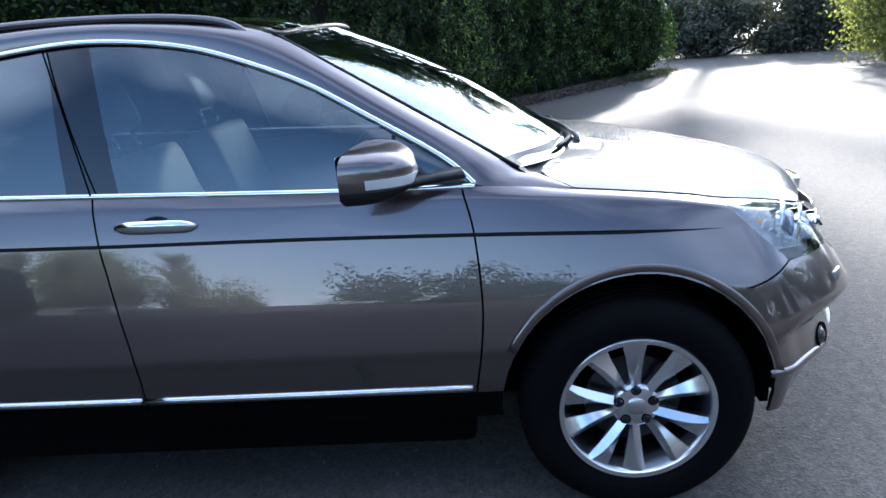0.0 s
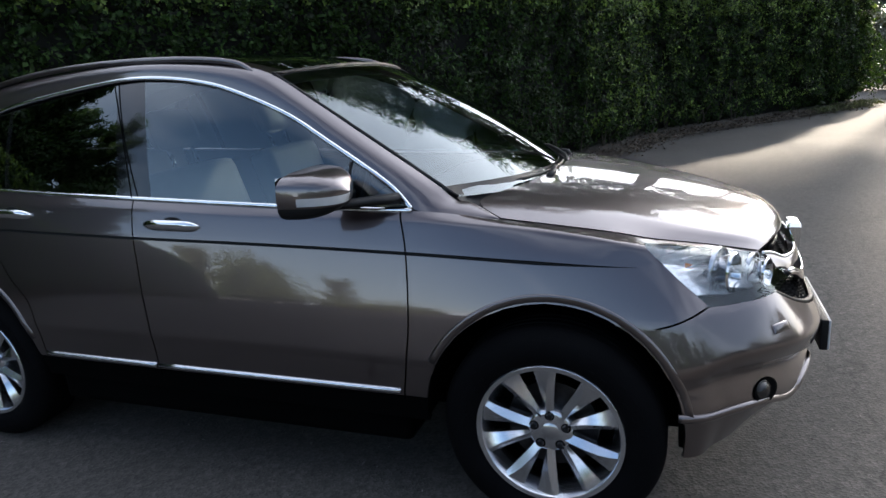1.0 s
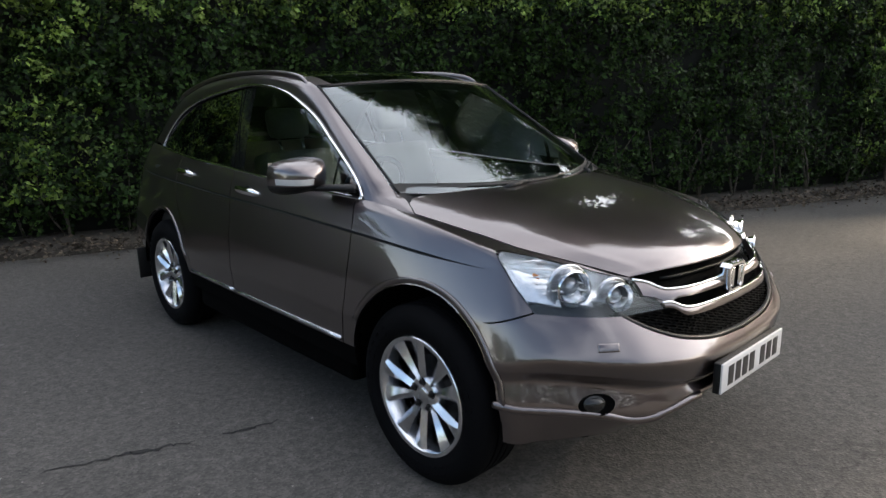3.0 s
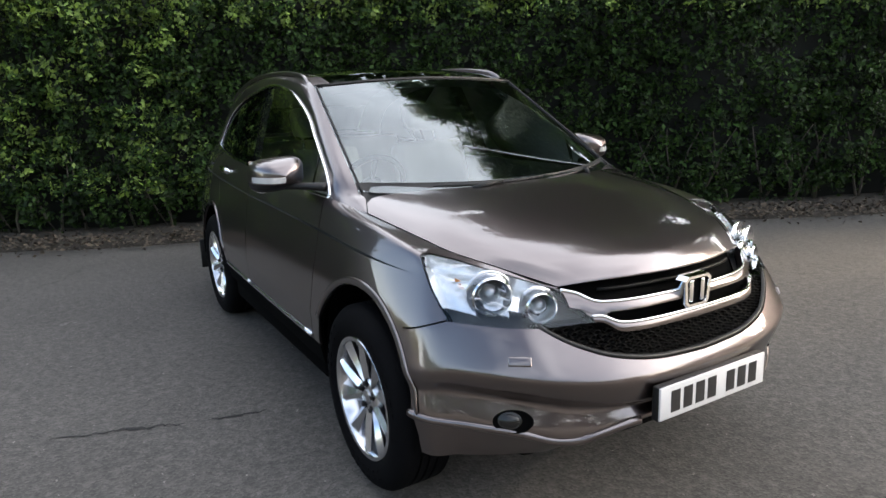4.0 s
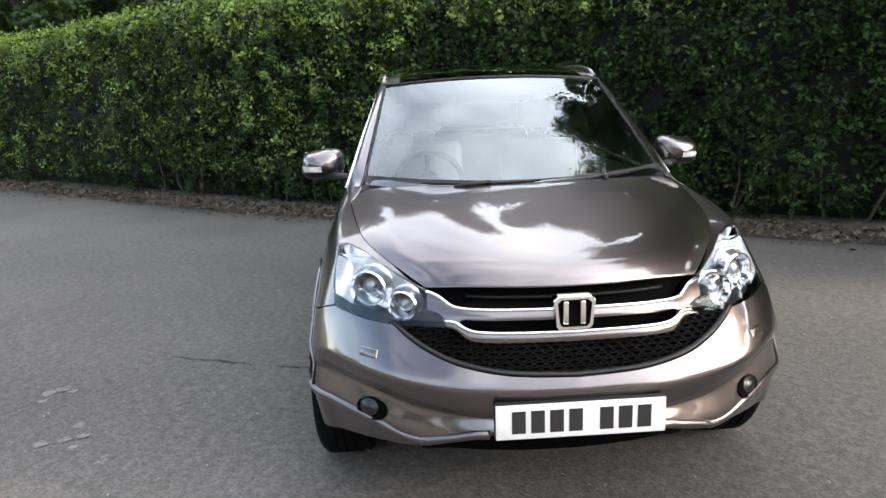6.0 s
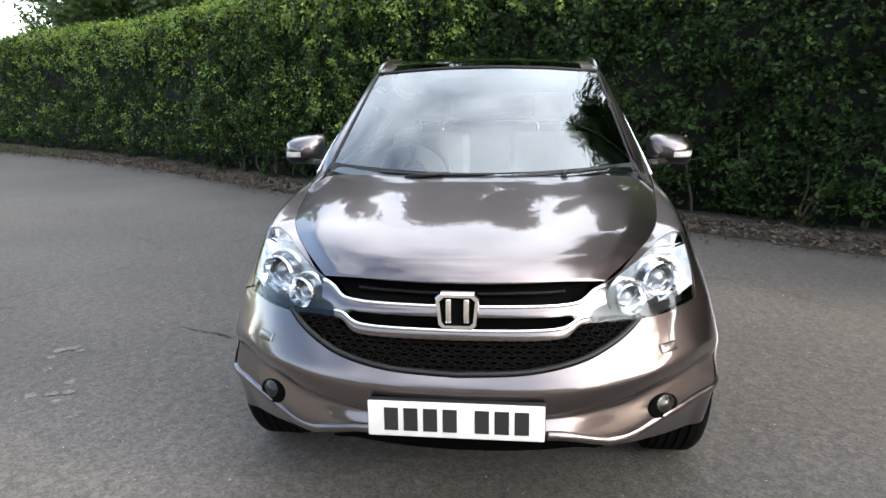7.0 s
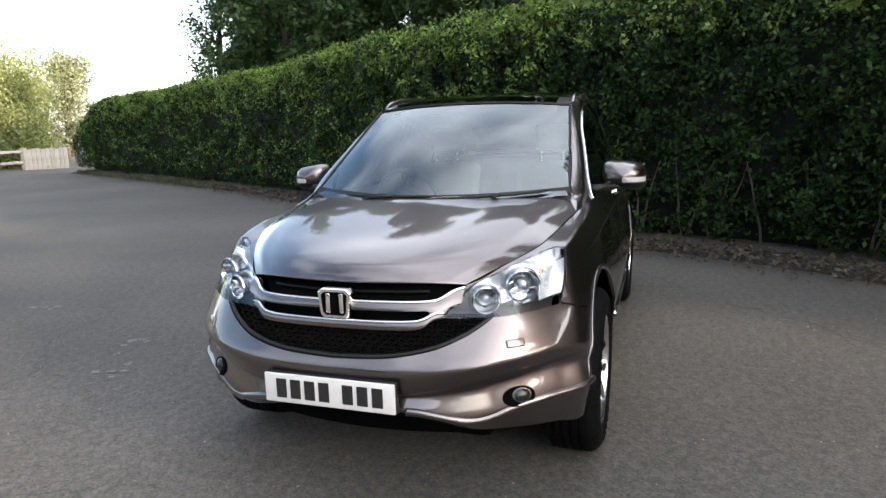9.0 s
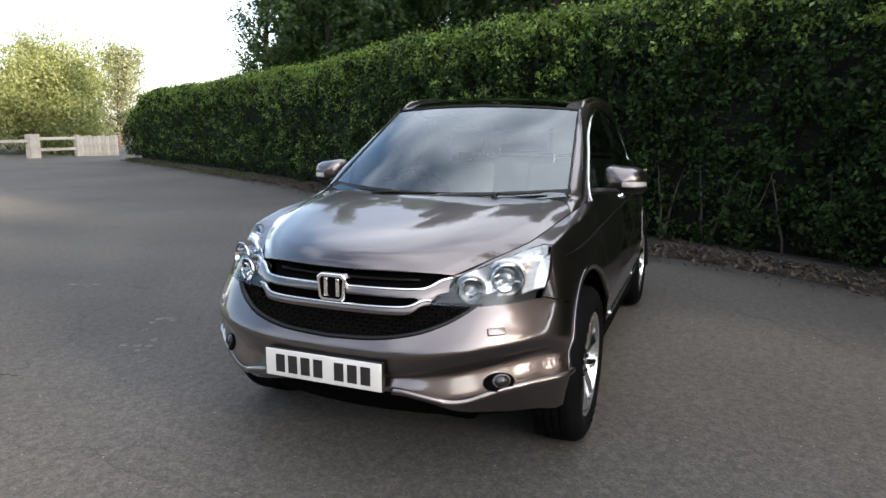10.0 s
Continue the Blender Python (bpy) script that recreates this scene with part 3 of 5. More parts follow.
def build_tree(at, height, radius, leaves, seed, label, mat, leaf=0.16, sparse=1.0, base=0.25):
    rnd, rng = random.Random(seed), np.random.default_rng(seed)
    tree = thing("tree", label, "tree", (*at, 0), group="trees behind the hedge")
    bm = bmesh.new()
    trunk = limb_points(rnd, (0, 0, -0.1), (0, 0, 1), height * 0.86, 8, 0.07)
    r0 = 0.016 * height + 0.05
    tube(bm, trunk, [r0 * (1 - 0.85 * i / 8) for i in range(9)], 9)
    part("trunk", bm, BARK, tree)
    ends = []
    for k in range(int(15 + height)):
        f = base + (0.97 - base) * (k + rnd.random()) / (15 + height)
        i = min(int(f * 8), 7)
        start = trunk[i].lerp(trunk[i + 1], f * 8 - i)
        a = k * 2.4 + rnd.uniform(-0.4, 0.4)
        reach = radius * (1.05 - 0.75 * max(0, f - 0.35) ** 1.1) * rnd.uniform(0.65, 1.1)
        pts = limb_points(rnd, start, (math.cos(a), math.sin(a), 0.35 + 0.5 * f), reach, 5, 0.28)
        bm = bmesh.new()
        tube(bm, pts, [r0 * 0.34 * (1 - f * 0.6) * (1 - 0.9 * j / 5) + 0.008 for j in range(6)], 5)
        part("limb", bm, BARK, tree)
        for j in range(1, 6):
            ends.append((pts[j], 0.30 * radius * rnd.uniform(0.45, 0.9) * (0.6 + 0.1 * j)))
    c, nr = [], []
    per = max(8, int(leaves / len(ends)))
    for p, r in ends:
        d = rng.normal(0, 1, (per, 3))
        d /= np.linalg.norm(d, axis=1)[:, None]
        rr = r * rng.uniform(0.15, 1.0, per) ** 0.6
        d[:, 2] *= 0.7
        c.append(np.array(p) + d * rr[:, None] * sparse)
        nr.append(d + [0, 0, 0.6])
    me = leaf_mesh("crown", np.concatenate(c), np.concatenate(nr), np.full(per * len(ends), leaf), rng, mat, spread=0.6)
    ob = new("crown", me)
    ob.parent = tree
    tagged(ob, kind="stuff")
    return tree


def build_bush(at, size, leaves, seed, label, mat, leaf=0.14):
    """A broad shrub: many stems from the foot and an uneven leafy mass."""
    rnd, rng = random.Random(seed), np.random.default_rng(seed)
    bush = thing("bush", label, "bush", (*at, 0))
    sx, sy, sz = size
    blobs = []
    for k in range(38):
        a, r = rnd.uniform(0, 6.283), math.sqrt(rnd.random()) * 0.8
        z = rnd.uniform(0.06, 0.82)
        shrink = 1 - 0.45 * max(0, z - 0.4)
        blobs.append((Vector((sx / 2 * r * math.cos(a) * shrink, sy / 2 * r * math.sin(a) * shrink, sz * z)), rnd.uniform(0.16, 0.30) * min(sx, sz)))
    for k in range(7):
        bm = bmesh.new()
        tip = blobs[k * 3][0]
        tube(bm, [Vector((tip.x * 0.15, tip.y * 0.15, -0.05)), tip * 0.5, tip], [0.07, 0.05, 0.015], 6)
        part("stem", bm, BARK, bush)
    c, nr = [], []
    per = leaves // len(blobs)
    for p, r in blobs:
        d = rng.normal(0, 1, (per, 3))
        d /= np.linalg.norm(d, axis=1)[:, None]
        bumps = 1 + 0.25 * np.sin(d[:, 0] * 7 + p.x) * np.sin(d[:, 2] * 6 + p.y)
        c.append(np.array(p) + d * (r * bumps * rng.uniform(0.62, 1.12, per))[:, None])
        nr.append(d + [0, 0, 0.4])
    c, nr = np.concatenate(c), np.concatenate(nr)
    keep = c[:, 2] > 0.03
    me = leaf_mesh("foliage", c[keep], nr[keep], np.full(keep.sum(), leaf), rng, mat, spread=0.6)
    ob = new("foliage", me)
    ob.parent = bush
    tagged(ob, kind="stuff")
    return bush


def build_surroundings():
    dark = "tall dark green broadleaf tree behind the hedge"
    # a dense belt behind the hedge
    for k, (x, y, h, r) in enumerate([(-19.6, -13.2, 11.0, 2.4), (-17.4, -11.0, 12.0, 3.0), (-16.4, -8.2, 11.0, 3.0), (-15.0, -5.6, 12.2, 3.0), (-14.4, -2.8, 11.4, 3.0), (-13.6, -0.2, 11.6, 3.0), (-12.8, 2.4, 11.2, 2.9),
                                      (-11.6, 5.0, 11.2, 2.9), (-21.5, -10.0, 14.0, 3.4), (-20.0, -5.0, 13.0, 3.4), (-18.0, 0.5, 13.0, 3.4), (-9.8, 7.6, 11.0, 3.2), (-8.6, 11.2, 13.5, 3.4), (-6.4, 14.4, 15.5, 3.6)]):
        build_tree((x, y), h, r, 36000, 30 + k, dark, TREELEAF, leaf=0.19, base=0.06 if k < 8 else 0.12)
    build_tree((-21.0, -16.7), 10.5, 2.2, 8000, 47, "slender airy tree behind the far end of the hedge", TREELEAF, leaf=0.15, sparse=1.25, base=0.12)
    # tall trees whose limbs hang over the hedge and the car
    for k, (x, y, h, r, n) in enumerate([(-3.9, 10.8, 19.0, 6.2, 46000), (-6.6, 6.4, 12.0, 4.0, 26000), (0.4, 15.6, 19.0, 5.2, 34000)]):
        build_tree((x, y), h, r, n, 141 + k, "broad leafy tree overhanging the hedge", TREELEAF, leaf=0.25, base=0.26)
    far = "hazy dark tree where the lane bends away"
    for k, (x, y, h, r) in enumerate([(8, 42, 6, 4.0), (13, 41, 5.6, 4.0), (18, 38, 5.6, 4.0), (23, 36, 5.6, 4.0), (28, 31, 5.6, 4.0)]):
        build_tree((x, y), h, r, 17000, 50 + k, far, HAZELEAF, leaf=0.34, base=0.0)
    # unseen high crowns, thinly leaved, added to dapple the sun on car and road
    for k, (x, y) in enumerate([(5.4, 33.2), (11.1, 31.0), (7.8, 34.3)]):
        build_tree((x, y), 15.5, 4.9, 8000, 60 + k, "tall tree out of view, placed to dapple the sun", TREELEAF, leaf=0.2, base=0.60)
    # low shrubs in place of the far woods; haze is in their colour
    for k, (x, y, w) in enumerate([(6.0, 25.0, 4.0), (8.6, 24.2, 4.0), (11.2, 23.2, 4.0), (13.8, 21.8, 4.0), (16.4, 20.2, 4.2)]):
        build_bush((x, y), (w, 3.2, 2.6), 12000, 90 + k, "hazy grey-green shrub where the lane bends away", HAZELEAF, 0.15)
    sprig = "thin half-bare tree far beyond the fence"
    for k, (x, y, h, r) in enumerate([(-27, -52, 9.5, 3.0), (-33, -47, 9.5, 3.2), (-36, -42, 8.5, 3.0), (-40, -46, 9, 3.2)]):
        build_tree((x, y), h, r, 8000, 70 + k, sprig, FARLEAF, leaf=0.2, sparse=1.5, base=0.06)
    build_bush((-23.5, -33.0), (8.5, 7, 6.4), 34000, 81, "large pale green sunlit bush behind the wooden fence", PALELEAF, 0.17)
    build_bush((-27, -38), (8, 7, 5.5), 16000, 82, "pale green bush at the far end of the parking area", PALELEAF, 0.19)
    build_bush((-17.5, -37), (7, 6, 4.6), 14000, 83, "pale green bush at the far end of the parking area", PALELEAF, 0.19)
    # the roadside growth's lit and dark halves, put into two leaf colours
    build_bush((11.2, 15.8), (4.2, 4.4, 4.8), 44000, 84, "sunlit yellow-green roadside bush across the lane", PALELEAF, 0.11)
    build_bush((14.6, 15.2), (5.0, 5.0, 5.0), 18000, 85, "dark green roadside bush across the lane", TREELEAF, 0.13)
    # low unseen shrubs that close the parking area behind the camera and darken reflections
    for k, (x, y, h) in enumerate([(-3.0, -23.0, 4.0), (1.5, -21.5, 4.4), (6.0, -20.0, 4.0), (10.5, -18.0, 4.6), (14.0, -15.0, 4.2), (16.5, -11.0, 4.6), (18.0, -6.5, 4.2), (18.5, -2.0, 4.8), (18.8, 2.5, 4.4), (19.0, 7.0, 4.6)]):
        build_bush((x, y), (7.4, 6.0, h), 9000, 190 + k, "unseen dark green shrub edging the parking area, there for reflections", TREELEAF, 0.22)
    # fence
    fence = thing("fence", "low weathered wooden post and rail fence with a boarded end", "fence")
    a, b, c = Vector((-19.0, -28.6, 0)), Vector((-21.7, -29.0, 0)), Vector((-23.3, -28.0, 0))

    def plank(name, p, q, w, z0, z1):
        bm = bmesh.new()
        length = (q - p).length
        box(bm, (0, -w / 2, z0), (length, w / 2, z1), 0.012)
        ob = part(name, bm, WOOD, fence, smooth=False)
        ob.matrix_local = Matrix.Translation(p) @ Matrix.Rotation(math.atan2((q - p).y, (q - p).x), 4, "Z")

    d = (b - a).normalized()
    plank("post", a - d * 0.28, a + d * 0.28, 0.3, -0.1, 1.12)
    plank("post", b - d * 0.1, b + d * 0.1, 0.2, -0.1, 1.08)
    for z in (0.32, 0.85):
        plank("rail", a + d * 0.28, b - d * 0.1, 0.06, z, z + 0.13)
    e = (c - b).normalized()
    for k in range(9):
        plank("board", b + e * (0.14 + k * 0.2), b + e * (0.325 + k * 0.2), 0.05, -0.05, 1.0 + 0.03 * (k % 3))
    plank("rail", a - d * 5.0, a - d * 0.28, 0.06, 0.75, 0.88)

# ---- the car ----
# Half shell: lines of control points from the middle of the nose round the side to the middle of the tail (front axle at x = 0).
LINES = [
    [(.70, 0, .365), (.695, .26, .365), (.665, .47, .33), (.59, .62, .322), (.50, .755, .322), (.392, .852, .318), (0, .87, .36), (-.46, .875, .36), (-1.0, .868, .36), (-1.6, .868, .36), (-2.15, .868, .36), (-2.62, .86, .36), (-3.05, .80, .33), (-3.38, .70, .30), (-3.5, .40, .30), (-3.52, 0, .30)],
    [(.835, 0, .445), (.82, .26, .443), (.738, .47, .405), (.635, .63, .437), (.52, .775, .457), (.387, .882, .466), (0, .90, .472), (-.46, .896, .475), (-1.0, .893, .475), (-1.6, .893, .475), (-2.15, .893, .476), (-2.62, .89, .48), (-3.1, .85, .47), (-3.45, .75, .46), (-3.63, .42, .45), (-3.66, 0, .45)],
    [(.815, 0, .490), (.803, .26, .490), (.722, .47, .505), (.612, .63, .535), (.496, .772, .555), (.371, .872, .545), (0, .902, .535), (-.44, .901, .535), (-1.0, .90, .54), (-1.6, .90, .54), (-2.15, .90, .54), (-2.62, .90, .54), (-3.1, .862, .54), (-3.47, .76, .54), (-3.65, .43, .54), (-3.68, 0, .54)],
    [(.853, 0, .520), (.838, .26, .520), (.766, .46, .545), (.658, .63, .578), (.524, .782, .598), (.375, .876, .585), (0, .904, .57), (-.43, .903, .57), (-1.0, .903, .575), (-1.6, .903, .575), (-2.15, .903, .575), (-2.62, .903, .575), (-3.1, .866, .575), (-3.475, .765, .58), (-3.655, .435, .58), (-3.69, 0, .58)],
    [(.868, 0, .60), (.850, .26, .602), (.790, .45, .612), (.695, .62, .63), (.545, .778, .645), (.375, .872, .62), (0, .905, .605), (-.42, .905, .605), (-1.0, .906, .615), (-1.6, .906, .615), (-2.15, .906, .615), (-2.62, .905, .615), (-3.1, .868, .615), (-3.48, .77, .62), (-3.66, .44, .62), (-3.70, 0, .62)],
    [(.815, 0, .70), (.798, .26, .70), (.728, .45, .712), (.632, .62, .733), (.475, .762, .765), (.355, .842, .748), (0, .884, .76), (-.46, .884, .76), (-1.0, .888, .765), (-1.6, .889, .765), (-2.15, .887, .77), (-2.62, .88, .77), (-3.1, .84, .77), (-3.47, .74, .78), (-3.64, .42, .78), (-3.68, 0, .78)],
    [(.790, 0, .80), (.765, .26, .80), (.690, .42, .80), (.575, .60, .84), (.405, .738, .88), (.28, .787, .905), (0, .833, .921), (-.46, .838, .943), (-1.0, .842, .963), (-1.6, .846, .977), (-2.15, .84, .99), (-2.62, .825, 1.0), (-3.1, .78, 1.01), (-3.45, .68, 1.02), (-3.6, .40, 1.02), (-3.63, 0, 1.02)],
    [(.768, 0, .845), (.738, .26, .843), (.662, .437, .842), (.525, .592, .89), (.36, .715, .938), (.245, .762, .970), (-.03, .785, 1.015), (-.46, .803, 1.042), (-1.0, .812, 1.055), (-1.6, .814, 1.075), (-2.15, .806, 1.09), (-2.62, .782, 1.105), (-3.05, .735, 1.12), (-3.42, .65, 1.12), (-3.57, .40, 1.12), (-3.6, 0, 1.12)],
    [(.742, 0, .880), (.706, .26, .878), (.628, .449, .872), (.46, .565, .922), (.30, .648, .958), (.16, .690, .990), (-.165, .742, 1.040), (-.456, .780, 1.075), (-1.0, .788, 1.092), (-1.6, .788, 1.122), (-2.15, .778, 1.142), (-2.62, .742, 1.165), (-2.98, .685, 1.18), (-3.35, .62, 1.20), (-3.5, .38, 1.20), (-3.53, 0, 1.20)],
]


for i, row in enumerate(LINES):
    if 1 <= i <= 6:
        for k, out in ((1, .006), (2, .022), (3, .030), (4, .016)):
            out *= (1, .8, 1, 1, 1, .55)[i - 1]
            row[k] = (row[k][0] + out, row[k][1], row[k][2])
    for k, inset in ((9, .006), (10, .016), (11, .026), (12, .03), (13, .03)):
        row[k] = (row[k][0], row[k][1] - inset, row[k][2])


def hermite_rows(a, b, c, d, t):
    """Between b and c along a column, with slopes held low so that ridges stay crisp."""
    m1, m2 = (c - a) * 0.25, (d - b) * 0.25
    return (2 * t ** 3 - 3 * t * t + 1) * b + (t ** 3 - 2 * t * t + t) * m1 + (-2 * t ** 3 + 3 * t * t) * c + (t ** 3 - t * t) * m2


def half_shell(ncol=12, nrow=7):
    lines = [catmull(r, ncol) for r in LINES]
    for r in lines:
        for v in r:
            v.y = max(v.y, 0.0)
    rows = []
    for i in range(len(lines) - 1):
        a, b, c, d = lines[max(i - 1, 0)], lines[i], lines[i + 1], lines[min(i + 2, len(lines) - 1)]
        for k in range(nrow):
            rows.append([hermite_rows(a[j], b[j], c[j], d[j], k / nrow) for j in range(len(b))])
    rows.append(lines[-1])
    bm = bmesh.new()
    grid(bm, rows)
    bmesh.ops.recalc_face_normals(bm, faces=bm.faces[:])
    bm.normal_update()
    probe = max(bm.faces, key=lambda f: f.calc_center_median().y)
    if probe.normal.y < 0:
        bmesh.ops.reverse_faces(bm, faces=bm.faces[:])
    return bm


def inside(p, poly):
    x, y = p
    hit = False
    for (x1, y1), (x2, y2) in zip(poly, poly[1:] + poly[:1]):
        if (y1 > y) != (y2 > y) and x < (x2 - x1) * (y - y1) / (y2 - y1) + x1:
            hit = not hit
    return hit


def cut_lines(bm, lines, ax, pick):
    """Cuts the faces that pick() accepts along plan lines in the projection ax (two of 0, 1, 2)."""
    i, j = ax
    for line in lines:
        lo = [min(p[k] for p in line) - 0.03 for k in (0, 1)]
        hi = [max(p[k] for p in line) + 0.03 for k in (0, 1)]
        pool = set()
        for f in bm.faces:
            c = f.calc_center_median()
            if lo[0] < c[i] < hi[0] and lo[1] < c[j] < hi[1] and pick(c):
                pool.add(f)
        for a, b in zip(line, line[1:]):
            slo = [min(a[k], b[k]) - 1e-5 for k in (0, 1)]
            shi = [max(a[k], b[k]) + 1e-5 for k in (0, 1)]
            fs = []
            for f in pool:
                if not f.is_valid:
                    continue
                us, vs = [v.co[i] for v in f.verts], [v.co[j] for v in f.verts]
                if min(us) <= shi[0] and max(us) >= slo[0] and min(vs) <= shi[1] and max(vs) >= slo[1]:
                    fs.append(f)
            if not fs:
                continue
            geom = list({e for f in fs for e in f.edges}) + list({v for f in fs for v in f.verts}) + fs
            co, no = Vector((0, 0, 0)), Vector((0, 0, 0))
            co[i], co[j] = a
            no[i], no[j] = b[1] - a[1], a[0] - b[0]
            if no.length < 1e-7:
                continue
            got = bmesh.ops.bisect_plane(bm, geom=geom, dist=1e-6, plane_co=co, plane_no=no.normalized())
            pool |= {g for g in got["geom"] if isinstance(g, bmesh.types.BMFace)}
        pool = {f for f in pool if f.is_valid}


def offset_line(line, d):
    out = []
    for k, p in enumerate(line):
        a, b = line[max(k - 1, 0)], line[min(k + 1, len(line) - 1)]
        t = Vector((b[0] - a[0], b[1] - a[1])).normalized()
        out.append((p[0] - t.y * d, p[1] + t.x * d))
    return out


def line_distance(p, line):
    best = 9.0
    for a, b in zip(line, line[1:]):
        ax, ay, bx, by = *a, *b
        ll = (bx - ax) ** 2 + (by - ay) ** 2
        t = max(0.0, min(1.0, ((p[0] - ax) * (bx - ax) + (p[1] - ay) * (by - ay)) / ll))
        best = min(best, math.hypot(p[0] - ax - t * (bx - ax), p[1] - ay - t * (by - ay)))
    return best


def smooth2(pts, n=6):
    return [(p.x, p.y) for p in catmull([(a, b, 0) for a, b in pts], n)]


def gap(bm, line, ax, pick, width=0.006):
    """Cuts a shut line of that width out of the shell."""
    cut_lines(bm, [offset_line(line, width / 2), offset_line(line, -width / 2)], ax, pick)
    i, j = ax
    lo = [min(p[k] for p in line) - 0.02 for k in (0, 1)]
    hi = [max(p[k] for p in line) + 0.02 for k in (0, 1)]
    dead = []
    for f in bm.faces:
        c = f.calc_center_median()
        if lo[0] < c[i] < hi[0] and lo[1] < c[j] < hi[1] and pick(c) and line_distance((c[i], c[j]), line) < width * 0.5:
            dead.append(f)
    bmesh.ops.delete(bm, geom=dead, context="FACES")


def take(bm, faces):
    """A new bmesh of these faces, which leave bm."""
    out, seen = bmesh.new(), {}
    for f in faces:
        vs = []
        for v in f.verts:
            if v.index not in seen:
                seen[v.index] = out.verts.new(v.co)
            vs.append(seen[v.index])
        try:
            out.faces.new(vs)
        except ValueError:
            pass
    bmesh.ops.delete(bm, geom=list(faces), context="FACES")
    return out


def islands(bm):
    left, out = set(bm.faces), []
    while left:
        stack, group = [left.pop()], []
        while stack:
            f = stack.pop()
            group.append(f)
            for e in f.edges:
                for g in e.link_faces:
                    if g in left:
                        left.discard(g)
                        stack.append(g)
        out.append(group)
    return out


def both_sides(bm):
    """The half and its mirror image welded along the middle."""
    g = bmesh.ops.duplicate(bm, geom=bm.verts[:] + bm.edges[:] + bm.faces[:])["geom"]
    for v in (x for x in g if isinstance(x, bmesh.types.BMVert)):
        v.co.y = -v.co.y
    bmesh.ops.reverse_faces(bm, faces=[x for x in g if isinstance(x, bmesh.types.BMFace)])
    bmesh.ops.remove_doubles(bm, verts=[v for v in bm.verts if abs(v.co.y) < 2e-3], dist=1e-3)
    return bm


def mirrored(bm):
    out = bm.copy()
    for v in out.verts:
        v.co.y = -v.co.y
    bmesh.ops.reverse_faces(out, faces=out.faces[:])
    return out


def flange(bm, depth=0.012, skip_middle=False):
    """Turns the open edges of a panel inwards, so that it has thickness."""
    bm.normal_update()
    edges = [e for e in bm.edges if e.is_boundary and not (skip_middle and all(abs(v.co.y) < 2e-3 for v in e.verts))]
    normal = {}
    for e in edges:
        for v in e.verts:
            n = Vector((0, 0, 0))
            for f in v.link_faces:
                n += f.normal * f.calc_area()
            normal[v] = n.normalized() if n.length else Vector((0, 0, 0))
    for e in edges:
        e.smooth = False
    made = {}
    for v, n in normal.items():
        made[v] = bm.verts.new(v.co - n * depth)
    for e in edges:
        a, b = e.verts
        f = e.link_faces[0]
        loop = next(l for l in f.loops if l.edge == e)
        p, q = loop.vert, loop.link_loop_next.vert
        bm.faces.new((q, p, made[p], made[q]))
    return bm

FRONT_HUB, REAR_HUB, TYRE_R = Vector((0, 0.785, 0.362)), Vector((-2.605, 0.755, 0.362)), 0.362
BELT = [(-.456, .779, 1.077), (-.88, .786, 1.090), (-1.62, .782, 1.123), (-2.20, .760, 1.146), (-2.62, .718, 1.166), (-2.98, .660, 1.182)]
WINDOW_TOP = [(-.456, .777, 1.082), (-.55, .748, 1.166), (-.78, .703, 1.306), (-.95, .668, 1.402), (-1.14, .645, 1.481), (-1.30, .631, 1.531), (-1.49, .622, 1.562), (-1.69, .618, 1.572),
              (-1.95, .612, 1.553), (-2.30, .610, 1.510), (-2.50, .610, 1.470), (-2.70, .616, 1.405), (-2.86, .633, 1.305), (-2.98, .660, 1.187)]
ROOF_EDGE = [(-.33, .700, 1.105), (-.46, .682, 1.19), (-.67, .652, 1.320), (-.85, .625, 1.432), (-1.05, .597, 1.550), (-1.22, .588, 1.593), (-1.45, .582, 1.618), (-1.70, .580, 1.630),
             (-2.00, .576, 1.624), (-2.35, .570, 1.598), (-2.60, .562, 1.560), (-2.85, .555, 1.500), (-3.05, .560, 1.400), (-3.28, .600, 1.215)]


def circle_xz(cx, cz, r, n=40):
    return [(cx + r * math.cos(a), cz + r * math.sin(a)) for a in (2 * math.pi * k / n for k in range(n + 1))]


